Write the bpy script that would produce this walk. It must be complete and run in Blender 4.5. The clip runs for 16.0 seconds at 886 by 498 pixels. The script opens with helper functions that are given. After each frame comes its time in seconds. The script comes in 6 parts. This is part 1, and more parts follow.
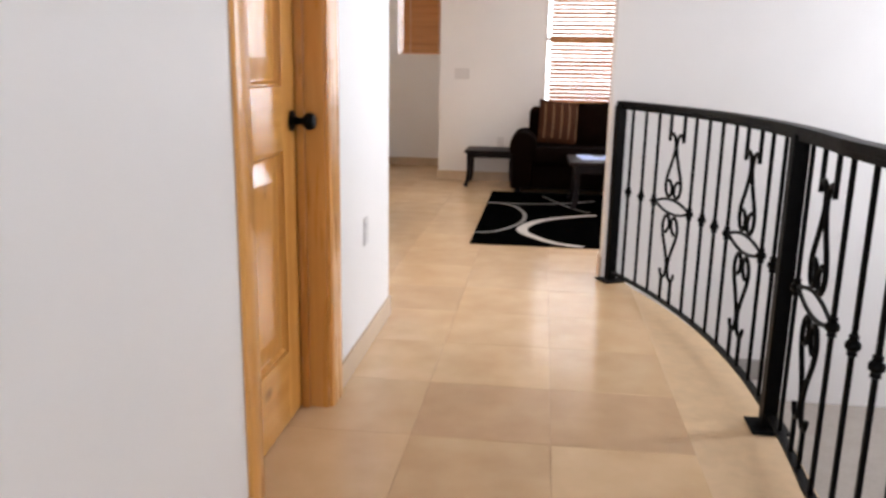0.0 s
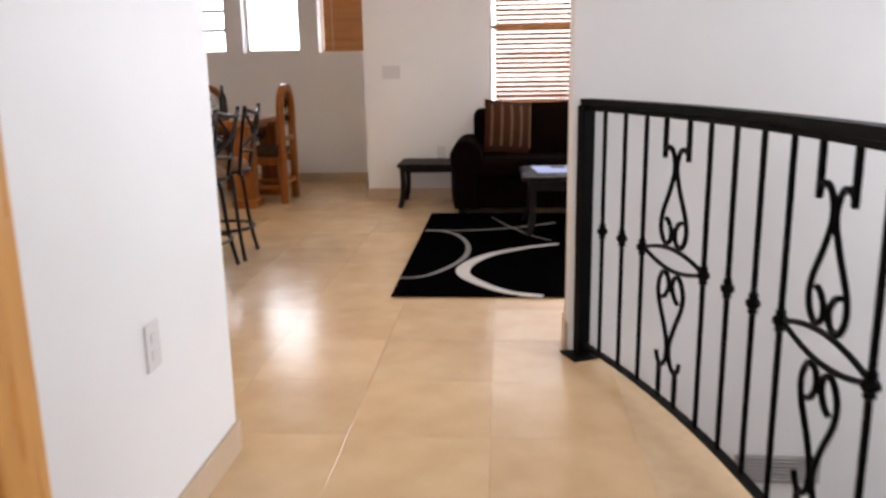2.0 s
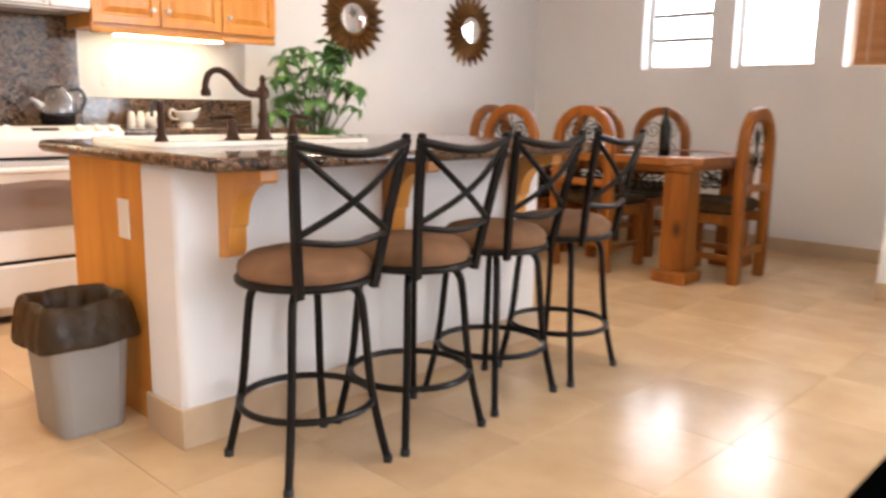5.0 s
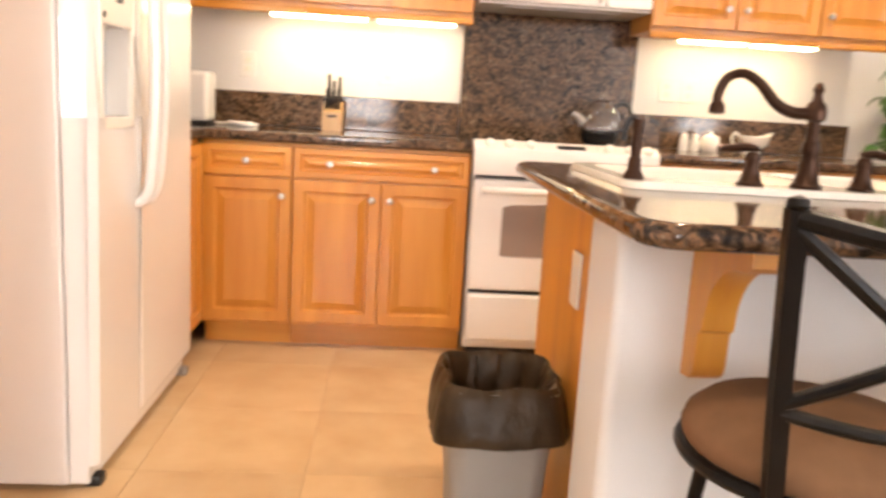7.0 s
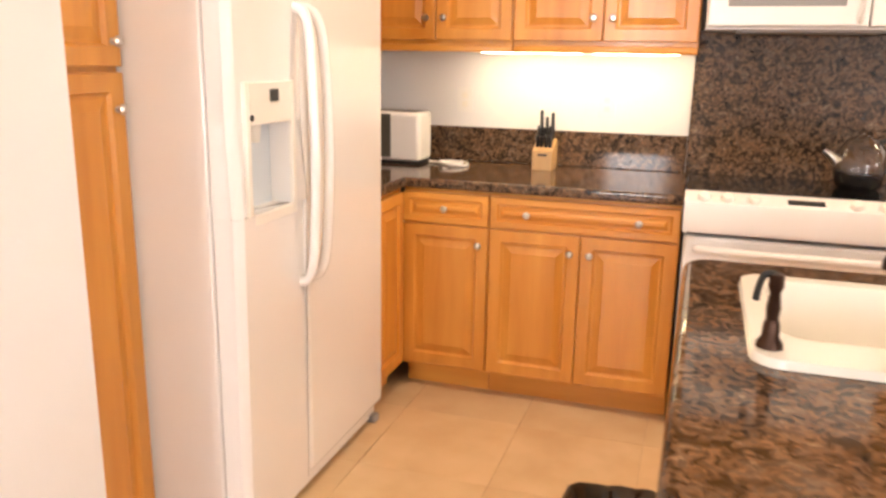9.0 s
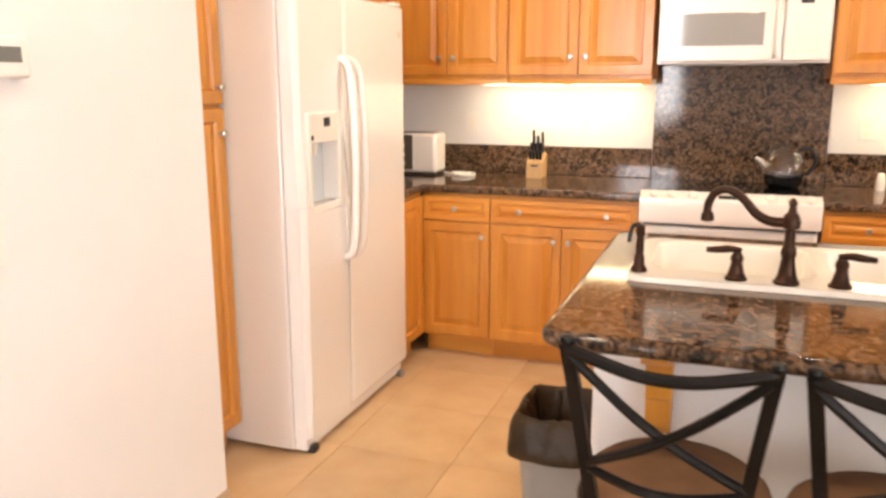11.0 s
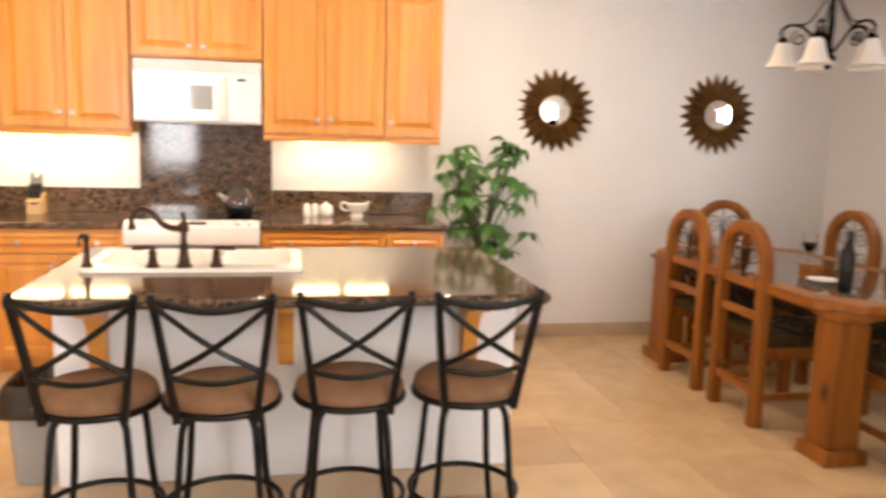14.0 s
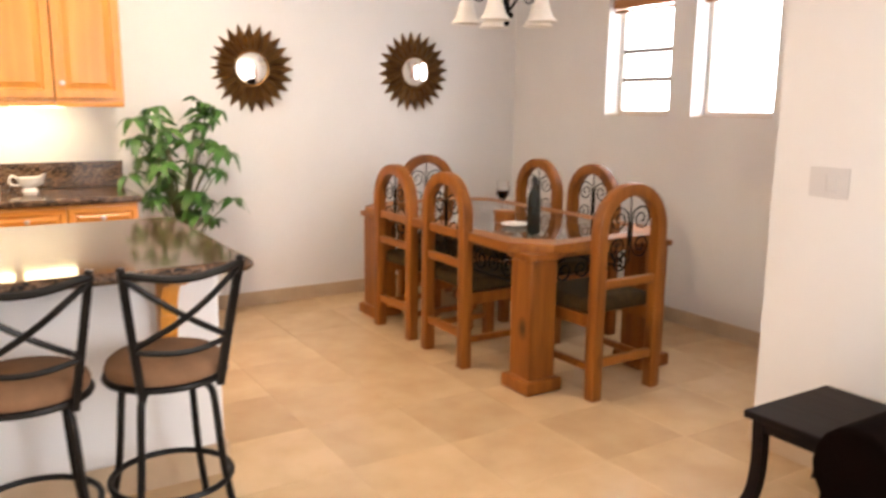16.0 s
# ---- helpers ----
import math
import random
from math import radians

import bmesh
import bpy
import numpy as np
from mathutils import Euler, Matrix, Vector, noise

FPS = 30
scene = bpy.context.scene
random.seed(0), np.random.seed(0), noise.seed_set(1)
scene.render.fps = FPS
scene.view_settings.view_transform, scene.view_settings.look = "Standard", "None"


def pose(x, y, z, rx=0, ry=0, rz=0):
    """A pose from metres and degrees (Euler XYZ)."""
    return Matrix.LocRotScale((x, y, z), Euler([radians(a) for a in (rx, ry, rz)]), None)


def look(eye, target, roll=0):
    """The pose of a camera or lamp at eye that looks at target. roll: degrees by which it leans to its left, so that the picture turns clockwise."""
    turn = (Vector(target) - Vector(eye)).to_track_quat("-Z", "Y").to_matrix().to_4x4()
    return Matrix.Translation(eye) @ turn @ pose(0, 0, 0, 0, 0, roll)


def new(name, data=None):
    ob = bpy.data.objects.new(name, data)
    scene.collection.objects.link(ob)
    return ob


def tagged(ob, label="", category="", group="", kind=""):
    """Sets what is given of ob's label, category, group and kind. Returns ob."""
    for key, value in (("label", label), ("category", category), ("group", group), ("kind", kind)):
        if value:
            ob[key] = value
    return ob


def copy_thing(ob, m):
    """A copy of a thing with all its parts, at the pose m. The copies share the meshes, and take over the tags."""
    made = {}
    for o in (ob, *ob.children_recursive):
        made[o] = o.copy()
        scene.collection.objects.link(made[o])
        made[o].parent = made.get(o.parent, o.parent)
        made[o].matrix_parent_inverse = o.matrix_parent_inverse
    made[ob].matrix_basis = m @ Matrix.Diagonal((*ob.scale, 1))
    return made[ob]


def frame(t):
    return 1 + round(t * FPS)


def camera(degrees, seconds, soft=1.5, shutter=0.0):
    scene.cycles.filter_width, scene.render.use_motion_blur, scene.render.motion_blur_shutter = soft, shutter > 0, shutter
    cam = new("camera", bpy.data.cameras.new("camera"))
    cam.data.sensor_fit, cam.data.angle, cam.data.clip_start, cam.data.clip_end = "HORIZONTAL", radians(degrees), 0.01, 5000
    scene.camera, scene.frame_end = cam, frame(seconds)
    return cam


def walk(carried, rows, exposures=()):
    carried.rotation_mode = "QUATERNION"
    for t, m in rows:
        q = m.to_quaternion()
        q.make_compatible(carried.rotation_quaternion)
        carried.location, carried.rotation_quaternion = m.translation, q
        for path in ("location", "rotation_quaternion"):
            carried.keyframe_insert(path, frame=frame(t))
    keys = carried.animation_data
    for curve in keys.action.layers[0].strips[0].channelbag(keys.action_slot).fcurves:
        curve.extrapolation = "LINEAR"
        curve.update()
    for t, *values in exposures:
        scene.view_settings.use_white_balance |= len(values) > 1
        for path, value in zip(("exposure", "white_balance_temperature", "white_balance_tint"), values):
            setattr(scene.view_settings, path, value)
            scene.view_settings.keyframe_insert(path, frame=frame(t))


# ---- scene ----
cam = camera(58.8, 16.0, soft=2.8, shutter=0.5)
PATH = [
    (0, (3.937, -4.864, 1.215), (3.699, -2.929, 0.768), 1.0),
    (0.5, (3.922, -4.514, 1.196), (3.763, -2.572, 0.743), -1.0),
    (1, (3.93, -4.161, 1.193), (3.828, -2.207, 0.779), -0.2),
    (1.5, (4.01, -3.797, 1.175), (3.841, -1.857, 0.72), 0.6),
    (2, (4.049, -3.379, 1.169), (3.897, -1.434, 0.727), -1.0),
    (2.5, (4.124, -2.962, 1.175), (3.773, -1.026, 0.816), -0.4),
    (3, (4.214, -2.581, 1.16), (3.649, -0.697, 0.798), 0.8),
    (5.5, (3.864, -0.744, 1.047), (2.337, 0.504, 0.716), 1.8),
    (6, (3.637, -0.576, 1.059), (1.946, 0.449, 0.759), 2.3),
    (6.5, (3.429, -0.481, 1.066), (1.55, 0.148, 0.796), 0.4),
    (7, (3.29, -0.334, 1.059), (1.327, -0.194, 0.701), 3.4),
    (7.5, (3.162, -0.266, 1.071), (1.195, -0.303, 0.71), 1.8),
    (8, (2.957, -0.224, 1.139), (1.002, -0.435, 0.773), -0.9),
    (8.5, (2.88, -0.105, 1.264), (0.967, -0.602, 0.957), -1.1),
    (9, (3.011, 0.032, 1.389), (1.161, -0.564, 0.917), 1.0),
    (11.5, (3.951, 0.559, 1.434), (2.118, -0.136, 1.036), 0.3),
    (12, (4.106, 0.797, 1.443), (2.273, 0.106, 1.039), 2.6),
    (12.5, (4.324, 0.943, 1.49), (2.38, 0.599, 1.167), 1.0),
    (13, (4.535, 0.912, 1.465), (2.562, 0.81, 1.152), -0.6),
    (13.5, (4.723, 0.944, 1.439), (2.756, 1.003, 1.082), 1.0),
    (14, (4.913, 0.938, 1.481), (2.972, 1.328, 1.195), 1.7),
    (14.5, (5.001, 0.909, 1.48), (3.123, 1.504, 1.136), 0.7),
    (15, (4.99, 0.911, 1.462), (3.192, 1.703, 1.088), -0.1),
    (15.5, (4.936, 0.955, 1.438), (3.202, 1.868, 1.038), -0.8),
    (16, (4.832, 1.042, 1.45), (3.16, 2.078, 1.088), 0.5),
]
walk(cam, [(t, look(eye, target, roll)) for t, eye, target, roll in PATH],
     exposures=[(0.0, -0.20, 6200, 13), (1.5, -0.33, 6200, 13), (3.0, -0.46, 6100, 14), (5.5, 0.43, 6200, 12), (6.5, 0.36, 6700, 14), (8.0, 0.19, 6950, 17), (9.0, 0.14, 6900, 17), (13.0, 0.22, 6750, 14), (14.5, 0.36, 6650, 13), (16.0, 0.49, 6550, 13)])

# ---- world, sun, window light and added fill lamps ----
world = bpy.data.worlds.new("world")
scene.world = world
world.use_nodes = True
wn = world.node_tree
sky = wn.nodes.new("ShaderNodeTexSky")
sky.sky_type = "NISHITA"
sky.sun_disc = False
sky.sun_elevation, sky.sun_rotation = radians(55), radians(200)
wn.links.new(sky.outputs[0], wn.nodes["Background"].inputs[0])
wn.nodes["Background"].inputs[1].default_value = 0.12

sun = new("sun", bpy.data.lights.new("sun", "SUN"))
sun.data.energy, sun.data.angle, sun.data.color = 2.5, radians(0.6), (1.0, 0.95, 0.88)
sun.matrix_world = look((4, 6, 20), (4.0, 14, 8.0))


def area_lamp(name, eye, target, w, h, watts, colour=(0.95, 0.98, 1.0)):
    lamp = new(name, bpy.data.lights.new(name, "AREA"))
    lamp.data.shape, lamp.data.size, lamp.data.size_y = "RECTANGLE", w, h
    lamp.data.energy, lamp.data.color = watts, colour
    lamp.matrix_world = look(eye, target)
    return lamp


area_lamp("daylight_dining_a", (0.785, 5.30, 1.79), (0.785, 4, 1.79), 0.58, 0.78, 9)
area_lamp("daylight_dining_b", (1.58, 5.30, 1.79), (1.58, 4, 1.79), 0.58, 0.78, 9)
area_lamp("daylight_dining_c", (2.42, 5.30, 1.79), (2.42, 4, 1.79), 0.56, 0.78, 9)
area_lamp("daylight_living", (4.58, 4.12, 1.56), (4.58, 3, 1.56), 1.30, 1.40, 16)
# Fill lamp behind an added, unseen opening; brightens the bar wall and dining side
area_lamp("fill_light_living", (6.5, 4.0, 1.25), (6.5, 3, 1.25), 1.5, 2.2, 185)
area_lamp("daylight_stair", (7.78, -0.83, 1.675), (6, -0.83, 1.675), 0.92, 1.8, 118)
# Fill lamp added at the unseen hall end to lift the hall wall and door
area_lamp("fill_light_hall", (3.75, -8.02, 1.5), (3.75, -7, 1.5), 1.0, 1.6, 84)

# Unseen ceiling lamps assumed from the warm floor; one boosted to lift the dining walls
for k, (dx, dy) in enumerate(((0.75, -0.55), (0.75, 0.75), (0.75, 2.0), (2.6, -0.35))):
    can = area_lamp("downlight_lamp", (dx, dy, 2.735), (dx, dy, 0), 0.12, 0.12, 24 if dy > 1.5 else 13, (1.0, 0.82, 0.58))
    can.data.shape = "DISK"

# ---- materials ----


def mat(name, base, rough=0.5, metal=0.0, vary=0.0, scale=8.0, bump=0.0, bump_scale=60.0, stretch=(1, 1, 1),
        second=None, spec=0.5, coat=0.0, object_random=0.0, detail=4.0, sheen=0.0):
    m = bpy.data.materials.new(name)
    m.use_nodes = True
    nt = m.node_tree
    b = nt.nodes["Principled BSDF"]
    b.inputs["Base Color"].default_value = (*base, 1)
    b.inputs["Roughness"].default_value = rough
    b.inputs["Metallic"].default_value = metal
    b.inputs["Specular IOR Level"].default_value = spec
    b.inputs["Coat Weight"].default_value = coat
    b.inputs["Coat Roughness"].default_value = 0.12
    b.inputs["Sheen Weight"].default_value = sheen
    tc = nt.nodes.new("ShaderNodeTexCoord")
    mp = nt.nodes.new("ShaderNodeMapping")
    mp.inputs["Scale"].default_value = stretch
    nt.links.new(tc.outputs["Object"], mp.inputs[0])
    vec = mp.outputs[0]
    if object_random or vary:
        oi = nt.nodes.new("ShaderNodeObjectInfo")
        add = nt.nodes.new("ShaderNodeVectorMath")
        add.operation = "MULTIPLY_ADD"
        add.inputs[1].default_value = (37.0, 19.0, 53.0)
        nt.links.new(oi.outputs["Random"], add.inputs[0])
        nt.links.new(vec, add.inputs[2])
        vec = add.outputs[0]
    if vary:
        n = nt.nodes.new("ShaderNodeTexNoise")
        n.inputs["Scale"].default_value, n.inputs["Detail"].default_value = scale, detail
        nt.links.new(vec, n.inputs["Vector"])
        n2 = nt.nodes.new("ShaderNodeTexNoise")
        n2.inputs["Scale"].default_value = scale * 0.17
        nt.links.new(vec, n2.inputs["Vector"])
        av = nt.nodes.new("ShaderNodeMath")
        av.operation = "MULTIPLY_ADD"
        av.inputs[1].default_value = 0.6
        nt.links.new(n.outputs[0], av.inputs[0])
        sc = nt.nodes.new("ShaderNodeMath")
        sc.operation = "MULTIPLY"
        sc.inputs[1].default_value = 0.4
        nt.links.new(n2.outputs[0], sc.inputs[0])
        nt.links.new(sc.outputs[0], av.inputs[2])
        ramp = nt.nodes.new("ShaderNodeValToRGB")
        lo = second or tuple(c * (1 - vary) for c in base)
        hi = base if second else tuple(min(1, c * (1 + vary * 0.6)) for c in base)
        ramp.color_ramp.elements[0].position, ramp.color_ramp.elements[1].position = 0.34, 0.66
        ramp.color_ramp.elements[0].color, ramp.color_ramp.elements[1].color = (*lo, 1), (*hi, 1)
        nt.links.new(av.outputs[0], ramp.inputs[0])
        col = ramp.outputs[0]
        if object_random:
            hs = nt.nodes.new("ShaderNodeHueSaturation")
            mr = nt.nodes.new("ShaderNodeMapRange")
            mr.inputs[3].default_value, mr.inputs[4].default_value = 1 - object_random, 1 + object_random
            nt.links.new(oi.outputs["Random"], mr.inputs[0])
            nt.links.new(mr.outputs[0], hs.inputs["Value"])
            nt.links.new(col, hs.inputs["Color"])
            col = hs.outputs[0]
        nt.links.new(col, b.inputs["Base Color"])
        rr = nt.nodes.new("ShaderNodeMapRange")
        rr.inputs[3].default_value, rr.inputs[4].default_value = max(0.02, rough * 0.8), min(1, rough * 1.2)
        nt.links.new(n.outputs[0], rr.inputs[0])
        nt.links.new(rr.outputs[0], b.inputs["Roughness"])
    if bump:
        nb = nt.nodes.new("ShaderNodeTexNoise")
        nb.inputs["Scale"].default_value, nb.inputs["Detail"].default_value = bump_scale, 3
        nt.links.new(vec, nb.inputs["Vector"])
        bp = nt.nodes.new("ShaderNodeBump")
        bp.inputs["Strength"].default_value, bp.inputs["Distance"].default_value = bump, 0.01
        nt.links.new(nb.outputs[0], bp.inputs["Height"])
        nt.links.new(bp.outputs[0], b.inputs["Normal"])
    return m


def wood(name, light, dark, rough=0.3, axis="z", knots=0.0, coat=0.15, rnd=0.05, grain=1.0, spec=0.5):
    m = mat(name, light, rough, spec=spec, vary=0.2, second=dark, scale=5.0 * grain, coat=coat, object_random=rnd, detail=6,
            stretch={"z": (5, 5, 0.45), "y": (5, 0.45, 5), "x": (0.45, 5, 5)}[axis], bump=0.05, bump_scale=20)
    if knots:
        nt = m.node_tree
        b = nt.nodes["Principled BSDF"]
        src = b.inputs["Base Color"].links[0].from_socket
        tc = nt.nodes.new("ShaderNodeTexCoord")
        oi = nt.nodes.new("ShaderNodeObjectInfo")
        mp = nt.nodes.new("ShaderNodeMapping")
        mp.inputs["Scale"].default_value = {"z": (1, 1, 0.6), "y": (1, 0.6, 1), "x": (0.6, 1, 1)}[axis]
        nt.links.new(tc.outputs["Object"], mp.inputs[0])
        ad = nt.nodes.new("ShaderNodeVectorMath")
        nt.links.new(mp.outputs[0], ad.inputs[0])
        nt.links.new(oi.outputs["Random"], ad.inputs[1])
        v = nt.nodes.new("ShaderNodeTexVoronoi")
        v.inputs["Scale"].default_value = knots
        nt.links.new(ad.outputs[0], v.inputs["Vector"])
        r = nt.nodes.new("ShaderNodeValToRGB")
        r.color_ramp.elements[0].position, r.color_ramp.elements[1].position = 0.05, 0.19
        r.color_ramp.elements[0].color, r.color_ramp.elements[1].color = (1, 1, 1, 1), (0, 0, 0, 1)
        nt.links.new(v.outputs["Distance"], r.inputs[0])
        mx = nt.nodes.new("ShaderNodeMix")
        mx.data_type = "RGBA"
        nt.links.new(r.outputs[0], mx.inputs[0])
        nt.links.new(src, mx.inputs[6])
        mx.inputs[7].default_value = (*[c * 0.25 for c in dark], 1)
        nt.links.new(mx.outputs[2], b.inputs["Base Color"])
    return m


def granite_material():
    m = bpy.data.materials.new("granite")
    m.use_nodes = True
    nt = m.node_tree
    b = nt.nodes["Principled BSDF"]
    tc = nt.nodes.new("ShaderNodeTexCoord")
    n = nt.nodes.new("ShaderNodeTexNoise")
    n.inputs["Scale"].default_value, n.inputs["Detail"].default_value, n.inputs["Distortion"].default_value = 32, 5, 1.4
    v = nt.nodes.new("ShaderNodeTexVoronoi")
    v.inputs["Scale"].default_value = 85
    nt.links.new(tc.outputs["Object"], n.inputs["Vector"])
    nt.links.new(tc.outputs["Object"], v.inputs["Vector"])
    r = nt.nodes.new("ShaderNodeValToRGB")
    cr = r.color_ramp
    cr.elements[0].position, cr.elements[0].color = 0.33, (0.016, 0.012, 0.011, 1)
    cr.elements[1].position, cr.elements[1].color = 0.75, (0.27, 0.195, 0.13, 1)
    for p, c in ((0.44, (0.055, 0.036, 0.026, 1)), (0.52, (0.17, 0.098, 0.055, 1)), (0.60, (0.11, 0.075, 0.055, 1))):
        e = cr.elements.new(p)
        e.color = c
    nt.links.new(n.outputs[0], r.inputs[0])
    r2 = nt.nodes.new("ShaderNodeValToRGB")
    r2.color_ramp.elements[0].position, r2.color_ramp.elements[1].position = 0.15, 0.85
    r2.color_ramp.elements[0].color, r2.color_ramp.elements[1].color = (0.45, 0.42, 0.4, 1), (1.35, 1.25, 1.15, 1)
    nt.links.new(v.outputs["Color"], r2.inputs[0])
    mx = nt.nodes.new("ShaderNodeMix")
    mx.data_type, mx.blend_type = "RGBA", "MULTIPLY"
    mx.inputs[0].default_value = 0.9
    nt.links.new(r.outputs[0], mx.inputs[6])
    nt.links.new(r2.outputs[0], mx.inputs[7])
    nt.links.new(mx.outputs[2], b.inputs["Base Color"])
    b.inputs["Roughness"].default_value = 0.08
    b.inputs["Specular IOR Level"].default_value = 0.32
    return m


def glass_material(name, colour=(1, 1, 1), rough=0.0):
    m = bpy.data.materials.new(name)
    m.use_nodes = True
    b = m.node_tree.nodes["Principled BSDF"]
    b.inputs["Base Color"].default_value = (*colour, 1)
    b.inputs["Transmission Weight"].default_value = 1.0
    b.inputs["Roughness"].default_value = rough
    b.inputs["IOR"].default_value = 1.45
    return m


def glow_material(name, colour, strength):
    m = bpy.data.materials.new(name)
    m.use_nodes = True
    b = m.node_tree.nodes["Principled BSDF"]
    b.inputs["Base Color"].default_value = (*colour, 1)
    b.inputs["Emission Color"].default_value = (*colour, 1)
    b.inputs["Emission Strength"].default_value = strength
    return m


PAINT = mat("wall_paint", (0.80, 0.785, 0.78), 0.6, vary=0.025, scale=3, bump=0.06, bump_scale=90)
CEIL = mat("ceiling_paint", (0.82, 0.80, 0.78), 0.7, vary=0.02, scale=2, bump=0.05, bump_scale=80)
TILE = mat("travertine_tile", (0.68, 0.485, 0.285), 0.19, spec=0.34, vary=0.16, scale=5.5, second=(0.57, 0.385, 0.21),
           object_random=0.07, bump=0.015, bump_scale=7, detail=6)
TILE_D = mat("darker_travertine_tile", (0.56, 0.385, 0.225), 0.19, spec=0.34, vary=0.16, scale=5.5, second=(0.46, 0.30, 0.165),
             object_random=0.08, bump=0.015, bump_scale=7, detail=6)
GROUT = mat("grout", (0.60, 0.43, 0.26), 0.8, vary=0.1, scale=20)
BASE = mat("travertine_base", (0.58, 0.44, 0.30), 0.35, vary=0.14, scale=6, second=(0.47, 0.34, 0.22))
MAPLE = wood("maple_cabinet", (0.70, 0.315, 0.055), (0.54, 0.20, 0.028), 0.33, grain=0.7)
MAPLE_H = wood("maple_cabinet_across", (0.70, 0.315, 0.055), (0.54, 0.20, 0.028), 0.33, axis="y", grain=0.7)
PINE = wood("knotty_pine", (0.68, 0.350, 0.085), (0.52, 0.235, 0.048), 0.22, knots=6.5, coat=0.2)
PINE_Y = wood("knotty_pine_across", (0.68, 0.350, 0.085), (0.52, 0.235, 0.048), 0.22, axis="y", knots=6.5, coat=0.2)
PINE_T = wood("pine_trim", (0.66, 0.33, 0.08), (0.48, 0.20, 0.040), 0.28, coat=0.4)
RUSTIC = wood("rustic_pine", (0.35, 0.120, 0.017), (0.17, 0.047, 0.006), 0.45, knots=4.4, coat=0.1, spec=0.3)
RUSTIC_H = wood("rustic_pine_across", (0.38, 0.135, 0.021), (0.20, 0.058, 0.007), 0.42, axis="x", knots=4.2, coat=0.15, spec=0.35)
ESPRESSO = wood("espresso_wood", (0.012, 0.006, 0.005), (0.006, 0.003, 0.003), 0.5, axis="x", coat=0.0, spec=0.12)
GRANITE = granite_material()
ENAMEL = mat("white_enamel", (0.84, 0.81, 0.78), 0.22, vary=0.015, scale=2, coat=0.4, bump=0.02, bump_scale=160)
CREAM = mat("cream_plastic", (0.82, 0.78, 0.70), 0.35)
WHITE = mat("white_plastic", (0.82, 0.80, 0.77), 0.35)
CERAMIC = mat("white_ceramic", (0.86, 0.83, 0.77), 0.12, coat=0.5)
SINKM = mat("sink_porcelain", (0.88, 0.84, 0.76), 0.15, coat=0.4)
IRON = mat("wrought_iron", (0.0025, 0.0023, 0.0023), 0.42, metal=0.0, spec=0.06, vary=0.3, scale=40, bump=0.12, bump_scale=70)
STOOLM = mat("dark_bronze_steel", (0.007, 0.005, 0.004), 0.36, metal=0.0, spec=0.2, vary=0.3, scale=30, bump=0.06)
BRONZE = mat("oil_rubbed_bronze", (0.055, 0.027, 0.017), 0.3, metal=0.8, vary=0.35, scale=25)
NICKEL = mat("brushed_nickel", (0.55, 0.52, 0.48), 0.28, metal=1.0)
SUEDE = mat("tan_microsuede", (0.225, 0.120, 0.064), 0.9, vary=0.22, scale=14, bump=0.1, bump_scale=120, spec=0.15)
OLIVE = mat("olive_brocade", (0.075, 0.046, 0.016), 0.85, vary=0.5, scale=30, second=(0.028, 0.018, 0.007), spec=0.15, bump=0.2)
SOFA = mat("brown_sofa_fabric", (0.005, 0.0021, 0.0014), 0.95, vary=0.3, scale=12, bump=0.15, bump_scale=150, spec=0.03)
PILLOW = mat("rust_pillow_fabric", (0.045, 0.015, 0.006), 0.9, vary=0.3, scale=12, bump=0.15, spec=0.15)
GOLD = mat("gold_stripe_fabric", (0.12, 0.055, 0.018), 0.75, vary=0.25, scale=20, bump=0.15)
RUGB = mat("black_shag", (0.0015, 0.0015, 0.0015), 1.0, spec=0.0, vary=0.4, scale=60, bump=0.5, bump_scale=220)
RUGW = mat("white_shag", (0.55, 0.52, 0.49), 0.95, vary=0.15, scale=60, bump=0.5, bump_scale=220)
RUGG = mat("grey_shag", (0.20, 0.19, 0.18), 0.95, vary=0.2, scale=60, bump=0.5, bump_scale=220)
BLIND = wood("wooden_blind", (0.50, 0.235, 0.075), (0.38, 0.16, 0.045), 0.4, axis="x", coat=0.2)
CORD = mat("blind_cord", (0.7, 0.62, 0.5), 0.8)
GLASS = glass_material("clear_glass")
PANE = glass_material("table_glass", (0.92, 0.97, 0.95))
FROST = mat("frosted_glass", (0.86, 0.82, 0.76), 0.35, spec=0.5)
BOTTLE = glass_material("dark_bottle_glass", (0.012, 0.02, 0.012))
WINE = mat("red_wine", (0.02, 0.002, 0.003), 0.1)
BLACK = mat("black_plastic", (0.012, 0.012, 0.013), 0.35)
BLACKGLASS = mat("black_glass", (0.006, 0.006, 0.007), 0.04, spec=0.7)
OVENGLASS = mat("oven_window_glass", (0.30, 0.235, 0.205), 0.12, spec=0.6)
# base grey is lightened to stand in for part of the room's reflection
MICROGLASS = mat("microwave_window_glass", (0.27, 0.26, 0.255), 0.08, spec=0.9)
MIRROR = mat("mirror", (0.93, 0.92, 0.9), 0.03, metal=1.0)
SUNM = mat("antique_bronze_leaf", (0.24, 0.125, 0.040), 0.40, metal=0.6, vary=0.45, scale=12, second=(0.09, 0.042, 0.014), bump=0.2, bump_scale=30)
GREYP = mat("grey_plastic", (0.30, 0.285, 0.27), 0.5, vary=0.06, scale=9)
BAG = mat("black_bin_liner", (0.052, 0.027, 0.010), 0.42, vary=0.5, scale=9, second=(0.022, 0.014, 0.007), bump=0.5, bump_scale=26, spec=0.25)
